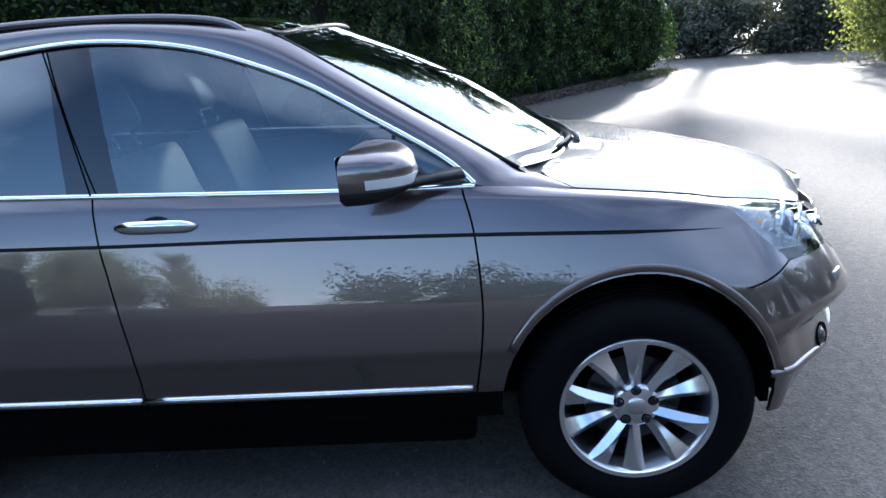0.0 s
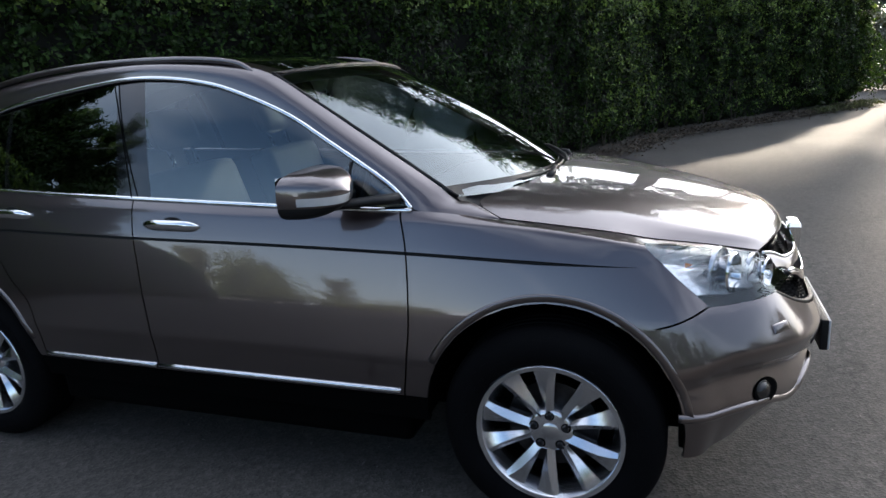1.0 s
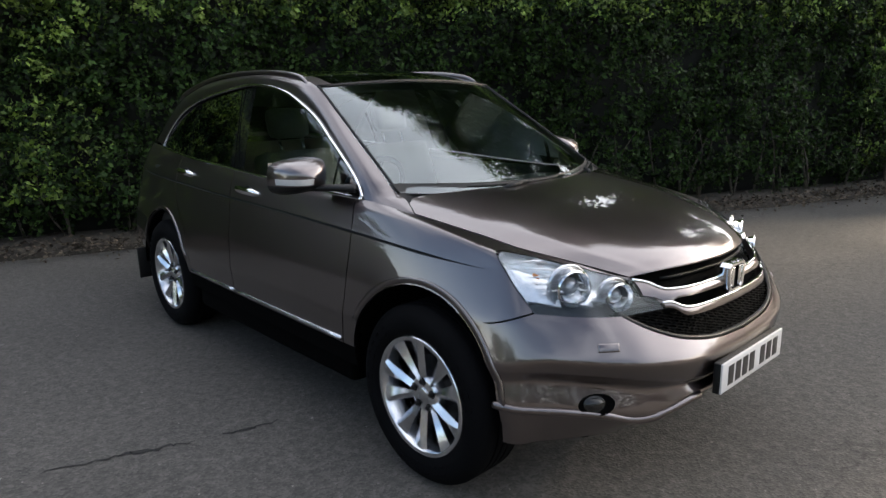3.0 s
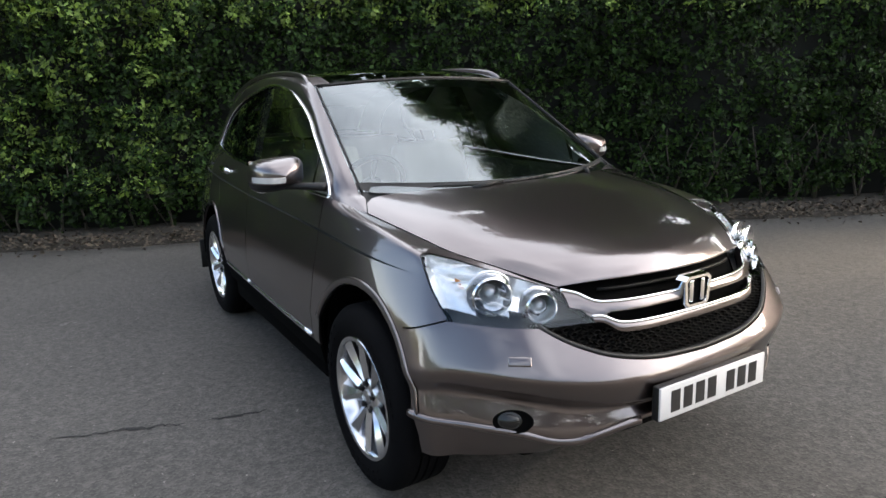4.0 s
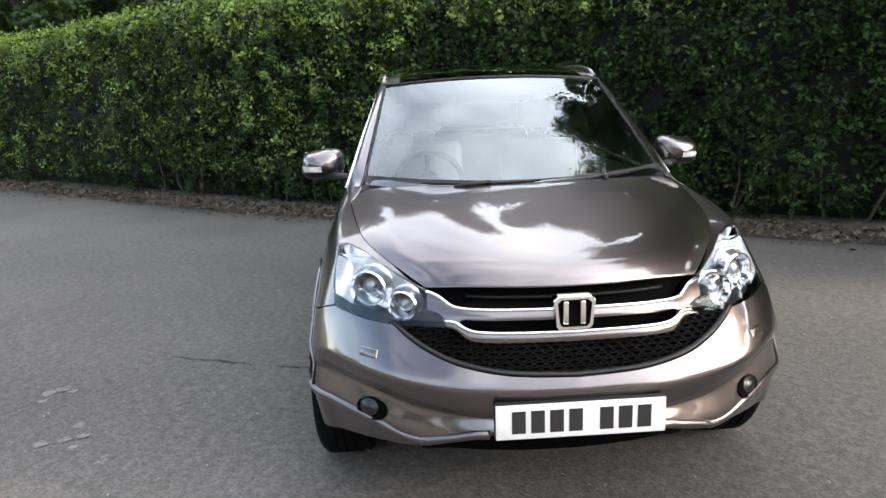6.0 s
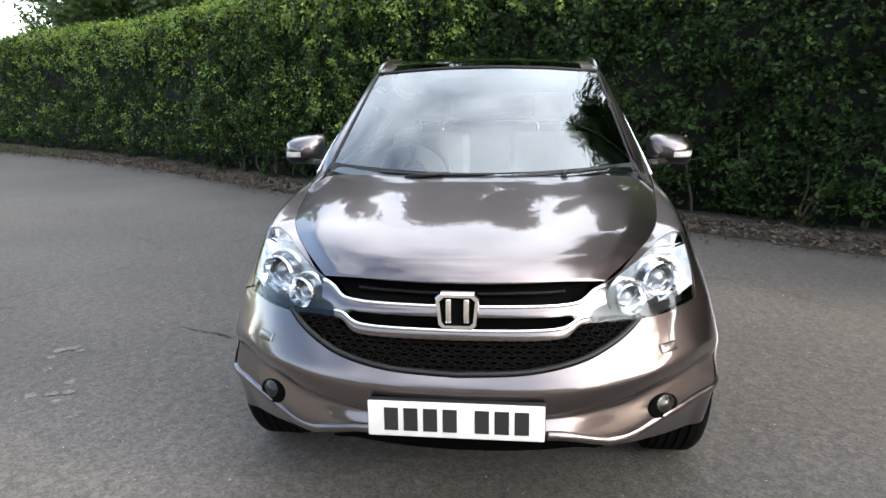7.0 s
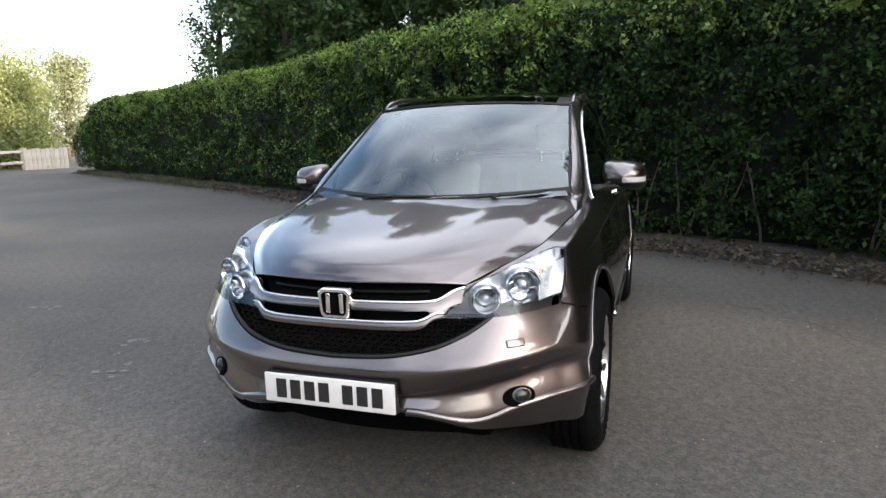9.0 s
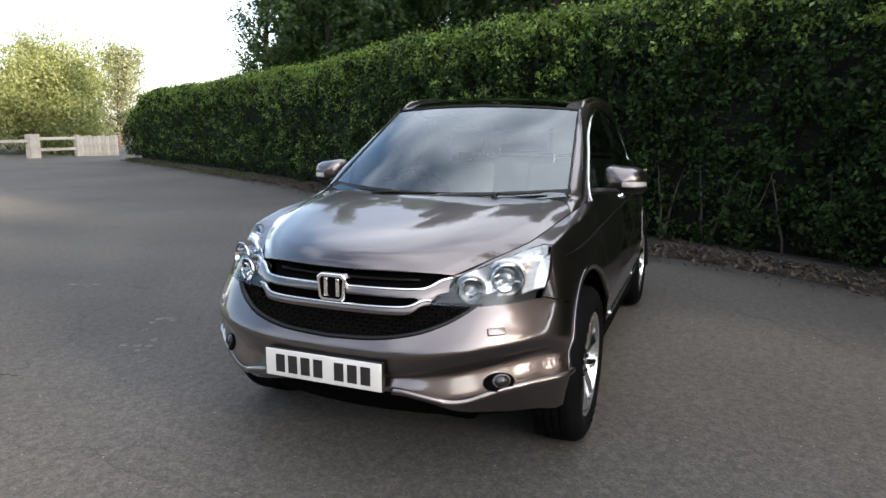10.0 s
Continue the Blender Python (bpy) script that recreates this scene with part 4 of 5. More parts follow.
def build_wheel(name):
    """One wheel, outer face towards +y; its rim carries tyre, spokes, hub, nuts and disc."""
    bm = bmesh.new()
    lathe(bm, [(.205, -.105), (.222, -.10), (.205, -.08), (.198, 0), (.206, .055), (.217, .080), (.2225, .0985), (.2260, .1035), (.2400, .1055), (.2435, .102), (.2430, .090), (.230, .084)], 64)
    rim = part(name, sharpen(bm), ALLOY, None, "polished silver alloy wheel rim")
    bm = bmesh.new()
    prof = [(.232, .088), (.2445, .100), (.258, .112), (.290, .117), (.318, .113), (.338, .103), (.352, .088), (TYRE_R - .002, .074)]
    for k in range(4):
        o = .052 - k * .0347
        prof += [(TYRE_R, o + .012), (TYRE_R, o - .012), (TYRE_R - .009, o - .0135), (TYRE_R - .009, o - .0215)]
    prof += [(TYRE_R - .002, -.09), (.338, -.103), (.29, -.115), (.236, -.104), (.226, -.092)]
    lathe(bm, prof, 72)
    for r0 in (.276, .306):
        for k in range(36):
            a = 2 * math.pi * k / 36
            if (k // 6) % 2:
                continue
            m = Matrix.Rotation(-a, 4, "Y") @ Matrix.Translation((r0, .1165, 0))
            bmesh.ops.create_cube(bm, size=1, matrix=m @ Matrix.Diagonal((.007, .003, .022, 1)))
    part("tyre", sharpen(bm, 50), RUBBER, rim, "black road tyre with worn sidewall")
    bm = bmesh.new()
    lathe(bm, [(.001, .02), (.15, .02), (.152, .0), (.15, -.02), (.001, -.02)], 40)
    part("brake_disc", sharpen(bm), DISC, rim, "dull steel brake disc")
    bm = bmesh.new()
    lathe(bm, [(.150, -.03), (.198, -.02), (.198, -.10), (.05, -.10)], 40)
    part("brake_shield", bm, DARK, rim)
    for k in range(10):
        bm = bmesh.new()
        a = 2 * math.pi * (k + .5) / 10
        rows = []
        twist = .009 if k % 2 else -.009
        for r, w, o, h in ((.030, .012, .066, .004), (.075, .0150, .070, .012), (.12, .0205, .077, .013), (.165, .0265, .084, .013), (.196, .0320, .089, .010), (.216, .0365, .093, .006), (.2275, .0385, .096, .003)):
            sh = twist * (r - .04) / .18
            ridge = (.75 - 1.5 * (r - .05) / .19) * (1 if twist > 0 else -1)
            rows.append([Vector((r, y, z)) for y, z in ((o - .035, sh - w * .85), (o - .003, sh - w), (o + h, sh + w * ridge), (o - .003, sh + w), (o - .035, sh + w * .85))])
        vs = grid(bm, rows)
        bm.faces.new(vs[0])
        bm.faces.new(vs[-1][::-1])
        bmesh.ops.recalc_face_normals(bm, faces=bm.faces[:])
        bmesh.ops.rotate(bm, verts=bm.verts[:], matrix=Matrix.Rotation(-a, 3, "Y"))
        part("spoke", sharpen(bm, 20), ALLOY, rim)
    bm = bmesh.new()
    lathe(bm, [(.001, .076), (.060, .076), (.068, .074), (.074, .068), (.080, .050), (.080, .02), (.06, -.02)], 40)
    part("hub", sharpen(bm), ALLOY, rim)
    bm = bmesh.new()
    lathe(bm, [(.001, .0835), (.024, .083), (.0295, .080), (.031, .070)], 32)
    part("centre_cap", sharpen(bm), SATIN, rim, "dull grey centre cap")
    for k in range(5):
        a = 2 * math.pi * k / 5 + .31
        bm = bmesh.new()
        bmesh.ops.create_cone(bm, segments=6, radius1=.0115, radius2=.0100, depth=.016, cap_ends=True, matrix=Matrix.Translation((.055 * math.cos(a), .079, .055 * math.sin(a))) @ Matrix.Rotation(radians(-90), 4, "X"))
        part("wheel_nut", bm, BLACK, rim, smooth=False)
        # raised near-black ring in place of a sunk recess and its shade
        bm = bmesh.new()
        lathe(bm, [(.0118, .0755), (.0150, .0768), (.0162, .0755)], 20)
        bmesh.ops.translate(bm, verts=bm.verts[:], vec=(.055 * math.cos(a), 0.001, .055 * math.sin(a)))
        part("nut_recess", bm, DARK, rim)
    return rim


def build_seat(car, name, x, y, width, headrest=True):
    def cushion(lo, hi, m):
        b = box(bmesh.new(), lo, hi, 0.05)
        for v in b.verts:
            v.co = m @ v.co
        return b
    tilt = Matrix.Translation((x, y, .62)) @ Matrix.Rotation(radians(-18), 4, "Y")
    seat = part(name, cushion((-.02, -width / 2, -.08), (.48, width / 2, .08), Matrix.Translation((x, y, .60))), LEATHER, car, "pale leather car seat")
    part("backrest", cushion((-.07, -width / 2, 0), (.07, width / 2, .60), tilt), LEATHER, seat)
    if headrest:
        part("headrest", cushion((-.045, -.13, .68), (.045, .13, .86), tilt), LEATHER, seat)
        for s in (-.075, .075):
            bm = tube(bmesh.new(), [tilt @ Vector((0, s, .56)), tilt @ Vector((0, s, .70))], .009, 8)
            part("headrest_post", bm, CHROME, seat, "bright metal headrest post")


def build_car():
    from mathutils.bvhtree import BVHTree
    car = thing("car", "bronze-grey family off-road car with chrome trim parked on asphalt", "car")
    shell = half_shell()
    tree = BVHTree.FromBMesh(shell)

    def on_side(x, z):
        hit, n, *_ = tree.ray_cast(Vector((x, 3, z)), Vector((0, -1, 0)))
        return hit, n

    def on_front(y, z):
        hit, n, *_ = tree.ray_cast(Vector((3, abs(y), z)), Vector((-1, 0, 0)))
        if y < 0:
            hit, n = Vector((hit.x, -hit.y, hit.z)), Vector((n.x, -n.y, n.z))
        return hit, n

    def pair(name, bm, mat, parent=car, label=""):
        """A part on the left side and its mirror image on the right."""
        other = mirrored(bm)
        return part(name, bm, mat, parent, label), part(name, other, mat, parent, label)

    side = lambda c: c.y > .5
    nose = lambda c: c.x > .18
    # wheel arches
    for cx, r in ((0, .413), (-2.605, .405)):
        ring = circle_xz(cx, .392, r)
        cut_lines(shell, [ring], (0, 2), side)
        dead = [f for f in shell.faces if f.calc_center_median().y > .3 and math.hypot(f.calc_center_median().x - cx, f.calc_center_median().z - .392) < r - 1e-3 and f.calc_center_median().x < .6]
        bmesh.ops.delete(shell, geom=dead, context="FACES")
    # grille opening, its painted corners, and the lamps
    smile = smooth2([(.555, .765), (.515, .735), (.455, .702), (.36, .668), (.20, .641), (0.0, .632), (-.03, .632)])
    ear = [(.455, .868), (.405, .853), (.368, .826), (.338, .800), (.350, .784), (.385, .771)]
    lamp = [(.385, .771), (.55, .768), (.66, .772), (.90, .790)]
    lamp_top = [(.385, .771), (.40, .797), (.452, .866), (.50, .885), (.565, .910), (.66, .946), (.76, .975)]
    lamp_rear = [(.262, .985), (.31, .935), (.38, .865), (.46, .792), (.475, .77)]
    cut_lines(shell, [smile, ear, lamp, lamp_top], (1, 2), nose)
    cut_lines(shell, [lamp_rear], (0, 2), lambda c: c.y > .6)
    shell.verts.index_update()
    opening = [(-.1, .95), (.455, .95), (.455, .868)] + ear[1:] + [(.55, .768)] + smile + [(-.1, .632)]
    ear_poly = [(.452, .866)] + ear[1:] + [(.40, .797)]
    lamp_poly = [(.385, .771)] + lamp[1:] + [(.90, .99), (.76, .975)] + lamp_top[::-1][1:-1]

    def behind_rear(c):
        for (x1, z1), (x2, z2) in zip(lamp_rear, lamp_rear[1:]):
            if z2 <= c.z <= z1:
                return c.x > x1 + (x2 - x1) * (z1 - c.z) / (z1 - z2)
        return True

    lamp_faces, grille_faces, ear_faces = [], [], []
    for f in shell.faces:
        c = f.calc_center_median()
        if c.x < .2:
            continue
        p = (c.y, c.z)
        if inside(p, lamp_poly) and behind_rear(c):
            lamp_faces.append(f)
        elif inside(p, opening):
            (ear_faces if inside(p, ear_poly) else grille_faces).append(f)
    lens = take(shell, lamp_faces)
    shell.verts.index_update()
    back = take(shell, grille_faces)
    # black liner behind the shut lines: stands for the shade inside them
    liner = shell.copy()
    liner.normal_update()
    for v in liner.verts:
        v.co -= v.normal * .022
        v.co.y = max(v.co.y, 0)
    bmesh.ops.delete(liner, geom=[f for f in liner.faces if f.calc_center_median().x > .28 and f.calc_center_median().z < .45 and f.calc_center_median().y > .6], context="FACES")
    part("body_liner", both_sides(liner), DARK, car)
    # shut lines
    door_front = smooth2([(-.500, 1.10), (-.492, 1.06), (-.466, .943), (-.454, .743), (-.466, .60), (-.488, .464), (-.488, .44)])
    door_mid = smooth2([(-1.612, 1.14), (-1.622, 1.125), (-1.605, .98), (-1.58, .836), (-1.545, .604), (-1.548, .44)])
    door_rear = smooth2([(-2.44, 1.18), (-2.44, 1.14), (-2.43, 1.02), (-2.40, .93), (-2.30, .80), (-2.20, .70), (-2.165, .56), (-2.165, .44)])
    sill = [(-.39, .452), (-2.25, .452)]
    bumper_gap = smooth2([(.475, .785), (.42, .762), (.372, .745), (.33, .735)])
    for line in (door_front, door_mid, door_rear, sill, bumper_gap):
        gap(shell, line, (0, 2), side)
    gap(shell, [(-2.9, .70), (-3.2, .72), (-3.75, .76)], (0, 2), lambda c: c.x < -2.8)
    # body crease: a narrow groove, black instead of paint for its shade
    crease = smooth2([(-3.2, 1.012), (-2.62, 1.0), (-2.15, .990), (-1.6, .977), (-1.0, .963), (-.46, .943), (0, .921), (.26, .9045)], 8)
    taper = lambda d: [(x + a, z + b * min(1, (.28 - x) / .30)) for (x, z), (a, b) in zip(crease, [(p[0] - q[0], p[1] - q[1]) for p, q in zip(offset_line(crease, d), crease)])]
    cut_lines(shell, [taper(.0055), taper(-.0055)], (0, 2), side)
    bmesh.ops.delete(shell, geom=[f for f in shell.faces if f.calc_center_median().y > .5 and -3.2 < f.calc_center_median().x < .27
                                  and line_distance((f.calc_center_median().x, f.calc_center_median().z), crease) < .0055 * min(1, (.28 - f.calc_center_median().x) / .30)], context="FACES")
    groove = []
    for x, z in crease:
        p, n = on_side(x, z)
        k = min(1, (.28 - x) / .30)
        groove.append([p + Vector((0, 0, .0058 * k)) - n * .001, p - n * .016 * k + Vector((0, 0, .003 * k)), p - Vector((0, 0, .0058 * k)) - n * .001])
    gb = bmesh.new()
    grid(gb, groove)
    bmesh.ops.recalc_face_normals(gb, faces=gb.faces[:])
    pair("body_crease", gb, BLACK, car, "sharp pressed body crease")
    shell.verts.index_update()
    # panels
    names = {}
    for group in islands(shell):
        area = sum(f.calc_area() for f in group)
        if area < .0006:
            continue
        c = sum((f.calc_center_median() * f.calc_area() for f in group), Vector((0, 0, 0))) / area
        xs = [v.co.x for f in group for v in f.verts]
        ys = [v.co.y for f in group for v in f.verts]
        x0, x1, centre = min(xs), max(xs), min(ys) < .01
        if x1 > .7 and centre:
            name = "front_bumper"
        elif x0 > .3:
            name = "grille_corner"
        elif x1 > .1:
            name = "front_wing"
        elif c.z < .45 and x0 > -2.4:
            name = "sill"
        elif x0 > -1.75:
            name = "front_door"
        elif x0 > -2.6:
            name = "rear_door"
        elif centre and c.z < .7:
            name = "rear_bumper"
        elif centre:
            name = "rear_body"
        else:
            name = "rear_quarter"
        faces, _ = names.setdefault(name, ([], centre))
        faces += group
    for name, (group, centre) in names.items():
        bm = take(shell, [f for f in group if f.is_valid])
        shell.verts.index_update()
        bmesh.ops.dissolve_degenerate(bm, edges=bm.edges[:], dist=1e-5)
        if centre:
            part(name, flange(both_sides(bm)), PAINT, car)
        else:
            # sills in near-black: the dark under the doors is put into colour
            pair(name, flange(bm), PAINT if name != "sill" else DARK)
    shell.free()

    # bonnet
    edge = catmull(LINES[-1][2:7], 10)
    mid = catmull([(.742, 0, .886), (.715, 0, .922), (.655, 0, .956), (.48, 0, 1.002), (.22, 0, 1.05), (.02, 0, 1.082), (-.10, 0, 1.100)], 10)
    REAR_F, REAR_X, REAR_Z = (0, .3, .6, .75, .85, .91, .95, .98, 1), (-.085, -.10, -.148, -.20, -.244, -.256, -.244, -.21, -.165), (1.108, 1.107, 1.104, 1.099, 1.092, 1.085, 1.074, 1.058, 1.041)
    rows = []
    for i in range(41):
        e, t = edge[i], i / 40
        k = t * 60
        c = mid[int(k)].lerp(mid[min(int(k) + 1, 60)], k - int(k))
        row = []
        for j in range(-24, 25):
            f = abs(j) / 24
            x = e.x + (c.x - e.x) * (1 - f ** 2)
            z = e.z + (c.z - e.z) * (1 - f ** 4.6)
            z += .005 * math.exp(-((f - .86) / .05) ** 2) * min(1, t * 6) * (1 - .4 * t)
            w = max(0, (t - .45) / .55)
            w = w * w * (3 - 2 * w)
            x += w * (float(np.interp(f, REAR_F, REAR_X)) - (-.165 + .065 * (1 - f ** 2)))
            z += w * (float(np.interp(f, REAR_F, REAR_Z)) - (1.040 + .060 * (1 - f ** 4.6)) - .0030 * math.exp(-((f - .86) / .05) ** 2))
            row.append(Vector((x + (.004 if i else 0), math.copysign(f, j) * (e.y - .003), z + .002)))
        rows.append(row)
    bm = bmesh.new()
    grid(bm, rows)
    bmesh.ops.recalc_face_normals(bm, faces=bm.faces[:])
    bm.normal_update()
    if sum(f.normal.z for f in bm.faces) < 0:
        bmesh.ops.reverse_faces(bm, faces=bm.faces[:])
    part("bonnet", flange(bm, .016), PAINT, car)
    hood_rear = rows[-1]

    # windscreen
    def screen(u, v):
        b = Vector((-.33 + .27 * (1 - u * u), .70 * u, 1.105 - .030 * (1 - u * u)))
        t = Vector((-1.05 + .08 * (1 - u * u), .597 * u, 1.552 + .028 * (1 - u * u)))
        return b.lerp(t, v) + Vector((.018, 0, .030)) * math.sin(math.pi * v) * (1 - u ** 4)
    bm = bmesh.new()
    grid(bm, [[screen(-1 + k / 12, v / 16) for k in range(25)] for v in range(17)])
    part("windscreen", bm, GLASS, car, "raked windscreen reflecting clouds and trees")
    bm = bmesh.new()
    path = [screen(-.985, v / 20) for v in range(21)] + [screen(-.985 + 1.97 * k / 20, .985) for k in range(1, 21)] + [screen(.985, 1 - v / 20) for v in range(1, 21)]
    tube(bm, [p + Vector((.001, 0, .001)) for p in path], .006, 6)
    part("windscreen_seal", bm, BLACK, car)
    bm = bmesh.new()
    top = [screen(-1 + k / 24, .985) + Vector((.0, 0, .007)) for k in range(49)]
    tube(bm, top, .003, 6)
    part("roof_front_trim", bm, BLACK, car, "dark trim along the roof's front edge")
    # cowl with scuttle slots
    bm = bmesh.new()
    grid(bm, [[p + Vector((.02, 0, -.012)) for p in hood_rear], [Vector((p.x - .03, p.y, p.z - .02)) for p in hood_rear], [screen(-1 + 2 * k / 48, .07) + Vector((.003, 0, .003)) for k in range(49)]])
    bmesh.ops.recalc_face_normals(bm, faces=bm.faces[:])
    part("scuttle", bm, BLACK, car, "black plastic scuttle panel below the windscreen")
    for piv, u0, u1, v0, v1 in ((-.42, -.62, .12, .030, .050), (.30, .12, .86, .030, .040)):
        bm = bmesh.new()
        blade = [screen(u0 + (u1 - u0) * k / 14, v0 + (v1 - v0) * k / 14) + Vector((.009, 0, .013)) for k in range(15)]
        tube(bm, blade, [.003] + [.0075] * 13 + [.003], 6)
        arm = part("wiper", bm, BLACK, car, "black windscreen wiper")
        bm = bmesh.new()
        foot = screen(piv if piv < 0 else .52, .015) + Vector((.03, 0, .01))
        tube(bm, [foot, foot.lerp(blade[8], .4) + Vector((.012, 0, .010)), blade[8] + Vector((.005, 0, .007))], [.014, .010, .007], 6)
        part("wiper_arm", bm, BLACK, arm)

    # roof with a dark glass panel
    red = catmull(ROOF_EDGE[4:], 6)
    rows, crown = [], .032
    for i, e in enumerate(red):
        if e.z < 1.45:
            break
        lead = .08 * max(0, 1 - i / 8)
        rows.append([Vector((e.x + lead * (1 - f * f), e.y * f, e.z + crown * (1 - f * f) * (.87 + .13 * min(1, i / 5)))) for f in (-1 + k / 14 for k in range(29))])
    bm = bmesh.new()
    grid(bm, rows)
    bmesh.ops.recalc_face_normals(bm, faces=bm.faces[:])
    bm.normal_update()
    if sum(f.normal.z for f in bm.faces) < 0:
        bmesh.ops.reverse_faces(bm, faces=bm.faces[:])
    bm.verts.index_update()
    panel = take(bm, [f for f in bm.faces if abs(f.calc_center_median().y) < .515 and f.calc_center_median().x > -2.15])
    part("roof", bm, PAINT, car)
    part("roof_glass", panel, ROOFGLASS, car, "black panoramic glass roof panel").visible_shadow = True
    bm = bmesh.new()
    grid(bm, [[p + Vector((0, 0, -.05)) for p in r[2:-2]] for r in rows])
    part("headlining", bm, DASH, car)
    rear_row = rows[-1]
    tail = catmull(LINES[-1][12:], 6)[6:]
    tail_full = [Vector((p.x, -p.y, p.z)) for p in tail] + tail[::-1][1:]
    n = len(rear_row)
    tail_row = [tail_full[min(int(k * (len(tail_full) - 1) / (n - 1) + .5), len(tail_full) - 1)] for k in range(n)]
    bm = bmesh.new()
    grid(bm, [rear_row, [a.lerp(b, .12) for a, b in zip(rear_row, tail_row)]])
    part("tailgate_top", bm, PAINT, car)
    bm = bmesh.new()
    grid(bm, [[a.lerp(b, t) for a, b in zip(rear_row, tail_row)] for t in (.12, .4, .7, 1)])
    part("rear_window", bm, PRIVACY, car)

    # pillars and roof sides
    lo = catmull([(-.165, .742, 1.041), (-.30, .762, 1.059)] + WINDOW_TOP, 8)
    hi = catmull([(-.165, .742, 1.042), (-.262, .702, 1.084)] + ROOF_EDGE, 8)
    rows = []
    for t in (0, .2, .4, .6, .8, 1):
        rows.append([a.lerp(b, t) + Vector((0, .012, .014)) * math.sin(math.pi * t) * min(1, k / 20) for k, (a, b) in enumerate(zip(lo, hi))])
    bm = bmesh.new()
    grid(bm, rows)
    bmesh.ops.remove_doubles(bm, verts=bm.verts[:], dist=1e-4)
    bmesh.ops.recalc_face_normals(bm, faces=bm.faces[:])
    bm.normal_update()
    if sum(f.normal.y for f in bm.faces) < 0:
        bmesh.ops.reverse_faces(bm, faces=bm.faces[:])
    pair("roof_side", bm, PAINT)

    # side glass with pillars
    top = catmull(WINDOW_TOP, 8)
    belt = catmull(BELT, 16)

    def belt_at(x):
        for a, b in zip(belt, belt[1:]):
            if b.x <= x <= a.x:
                return a.lerp(b, (a.x - x) / (a.x - b.x))
        return belt[-1]
    rows = []
    for t in (0, .2, .4, .6, .8, 1):
        rows.append([belt_at(p.x).lerp(p, t) + Vector((0, .010 * math.sin(math.pi * t) - .008, 0)) for p in top])
    bm = bmesh.new()
    grid(bm, rows)
    bmesh.ops.remove_doubles(bm, verts=bm.verts[:], dist=1e-4)
    bmesh.ops.recalc_face_normals(bm, faces=bm.faces[:])
    bm.normal_update()
    if sum(f.normal.y for f in bm.faces) < 0:
        bmesh.ops.reverse_faces(bm, faces=bm.faces[:])
    cuts = [[(-1.53, 1.05), (-1.63, 1.62)], [(-1.70, 1.05), (-1.765, 1.62)], [(-2.335, 1.05), (-2.375, 1.62)], [(-2.362, 1.05), (-2.402, 1.62)], [(-.690, 1.05), (-.690, 1.4)]]
    cut_lines(bm, cuts, (0, 2), side)
    bm.verts.index_update()

    def side_of(c, line):
        (x1, z1), (x2, z2) = line
        return c.x - (x1 + (x2 - x1) * (c.z - z1) / (z2 - z1))
    sets = {"door_glass": [], "pillar": [], "rear_glass": [], "divider": [], "quarter_glass": [], "sail": []}
    for f in bm.faces:
        c = f.calc_center_median()
        s = [side_of(c, k) for k in cuts]
        key = "sail" if s[4] > 0 and c.x > -.69 else "door_glass" if s[0] > 0 else "pillar" if s[1] > 0 else "rear_glass" if s[2] > 0 else "divider" if s[3] > 0 else "quarter_glass"
        sets[key].append(f)
    for key, mat, label in (("door_glass", GLASS, "clear side window reflecting the sky"), ("pillar", GLOSSBLACK, ""), ("rear_glass", PRIVACY, "dark tinted rear side window"),
                            ("divider", GLOSSBLACK, ""), ("quarter_glass", PRIVACY, ""), ("sail", GLASS, "")):
        b = take(bm, [f for f in sets[key] if f.is_valid])
        bm.verts.index_update()
        pair({"door_glass": "front_window", "rear_glass": "rear_window", "quarter_glass": "quarter_window", "sail": "corner_window"}.get(key, key), b, mat, car, label)

    # chrome round the windows
    def moulding(name, pts, width, height, mat, label="", flat=.35):
        nr, ups = [], []
        for k, p in enumerate(pts):
            d = (pts[min(k + 1, len(pts) - 1)] - pts[max(k - 1, 0)]).normalized()
            n = Vector((0, .92, flat)).normalized()
            u = d.cross(n).normalized()
            ups.append(u)
            nr.append(u.cross(d).normalized() if u.cross(d).y > 0 else -u.cross(d).normalized())
        return pair(name, ribbon(bmesh.new(), pts, nr, ups, width, height), mat, car, label)
    moulding("window_chrome", [p + Vector((0, .004, 0)) for p in top], .017, .007, CHROME, "chrome strip over the side windows")
    moulding("belt_chrome", [p + Vector((0, .004, 0)) for p in belt], .017, .007, CHROME, "chrome strip under the side windows")
    moulding("pillar_joint", [Vector((-1.622 - .15 * t, .792 - .172 * t, 1.125 + .45 * t)) for t in (k / 8 for k in range(9))], .005, .001, DARK)
    moulding("corner_bar", [Vector((-.69, .776 - .05 * t, 1.085 + .15 * t)) for t in (k / 6 for k in range(7))], .012, .004, BLACK)
    # bright strip along the door bottoms
    for x0, x1 in ((-.500, -1.540), (-1.556, -2.155)):
        pts, nr, ups = [], [], []
        for k in range(13):
            h, n = on_side(x0 + (x1 - x0) * k / 12, .474)
            pts.append(h + n * .001)
            nr.append(n)
            ups.append(Vector((0, 0, 1)))
        pair("sill_strip", ribbon(bmesh.new(), pts, nr, ups, .020, .010), SATIN, car, "satin silver strip along the door bottom")
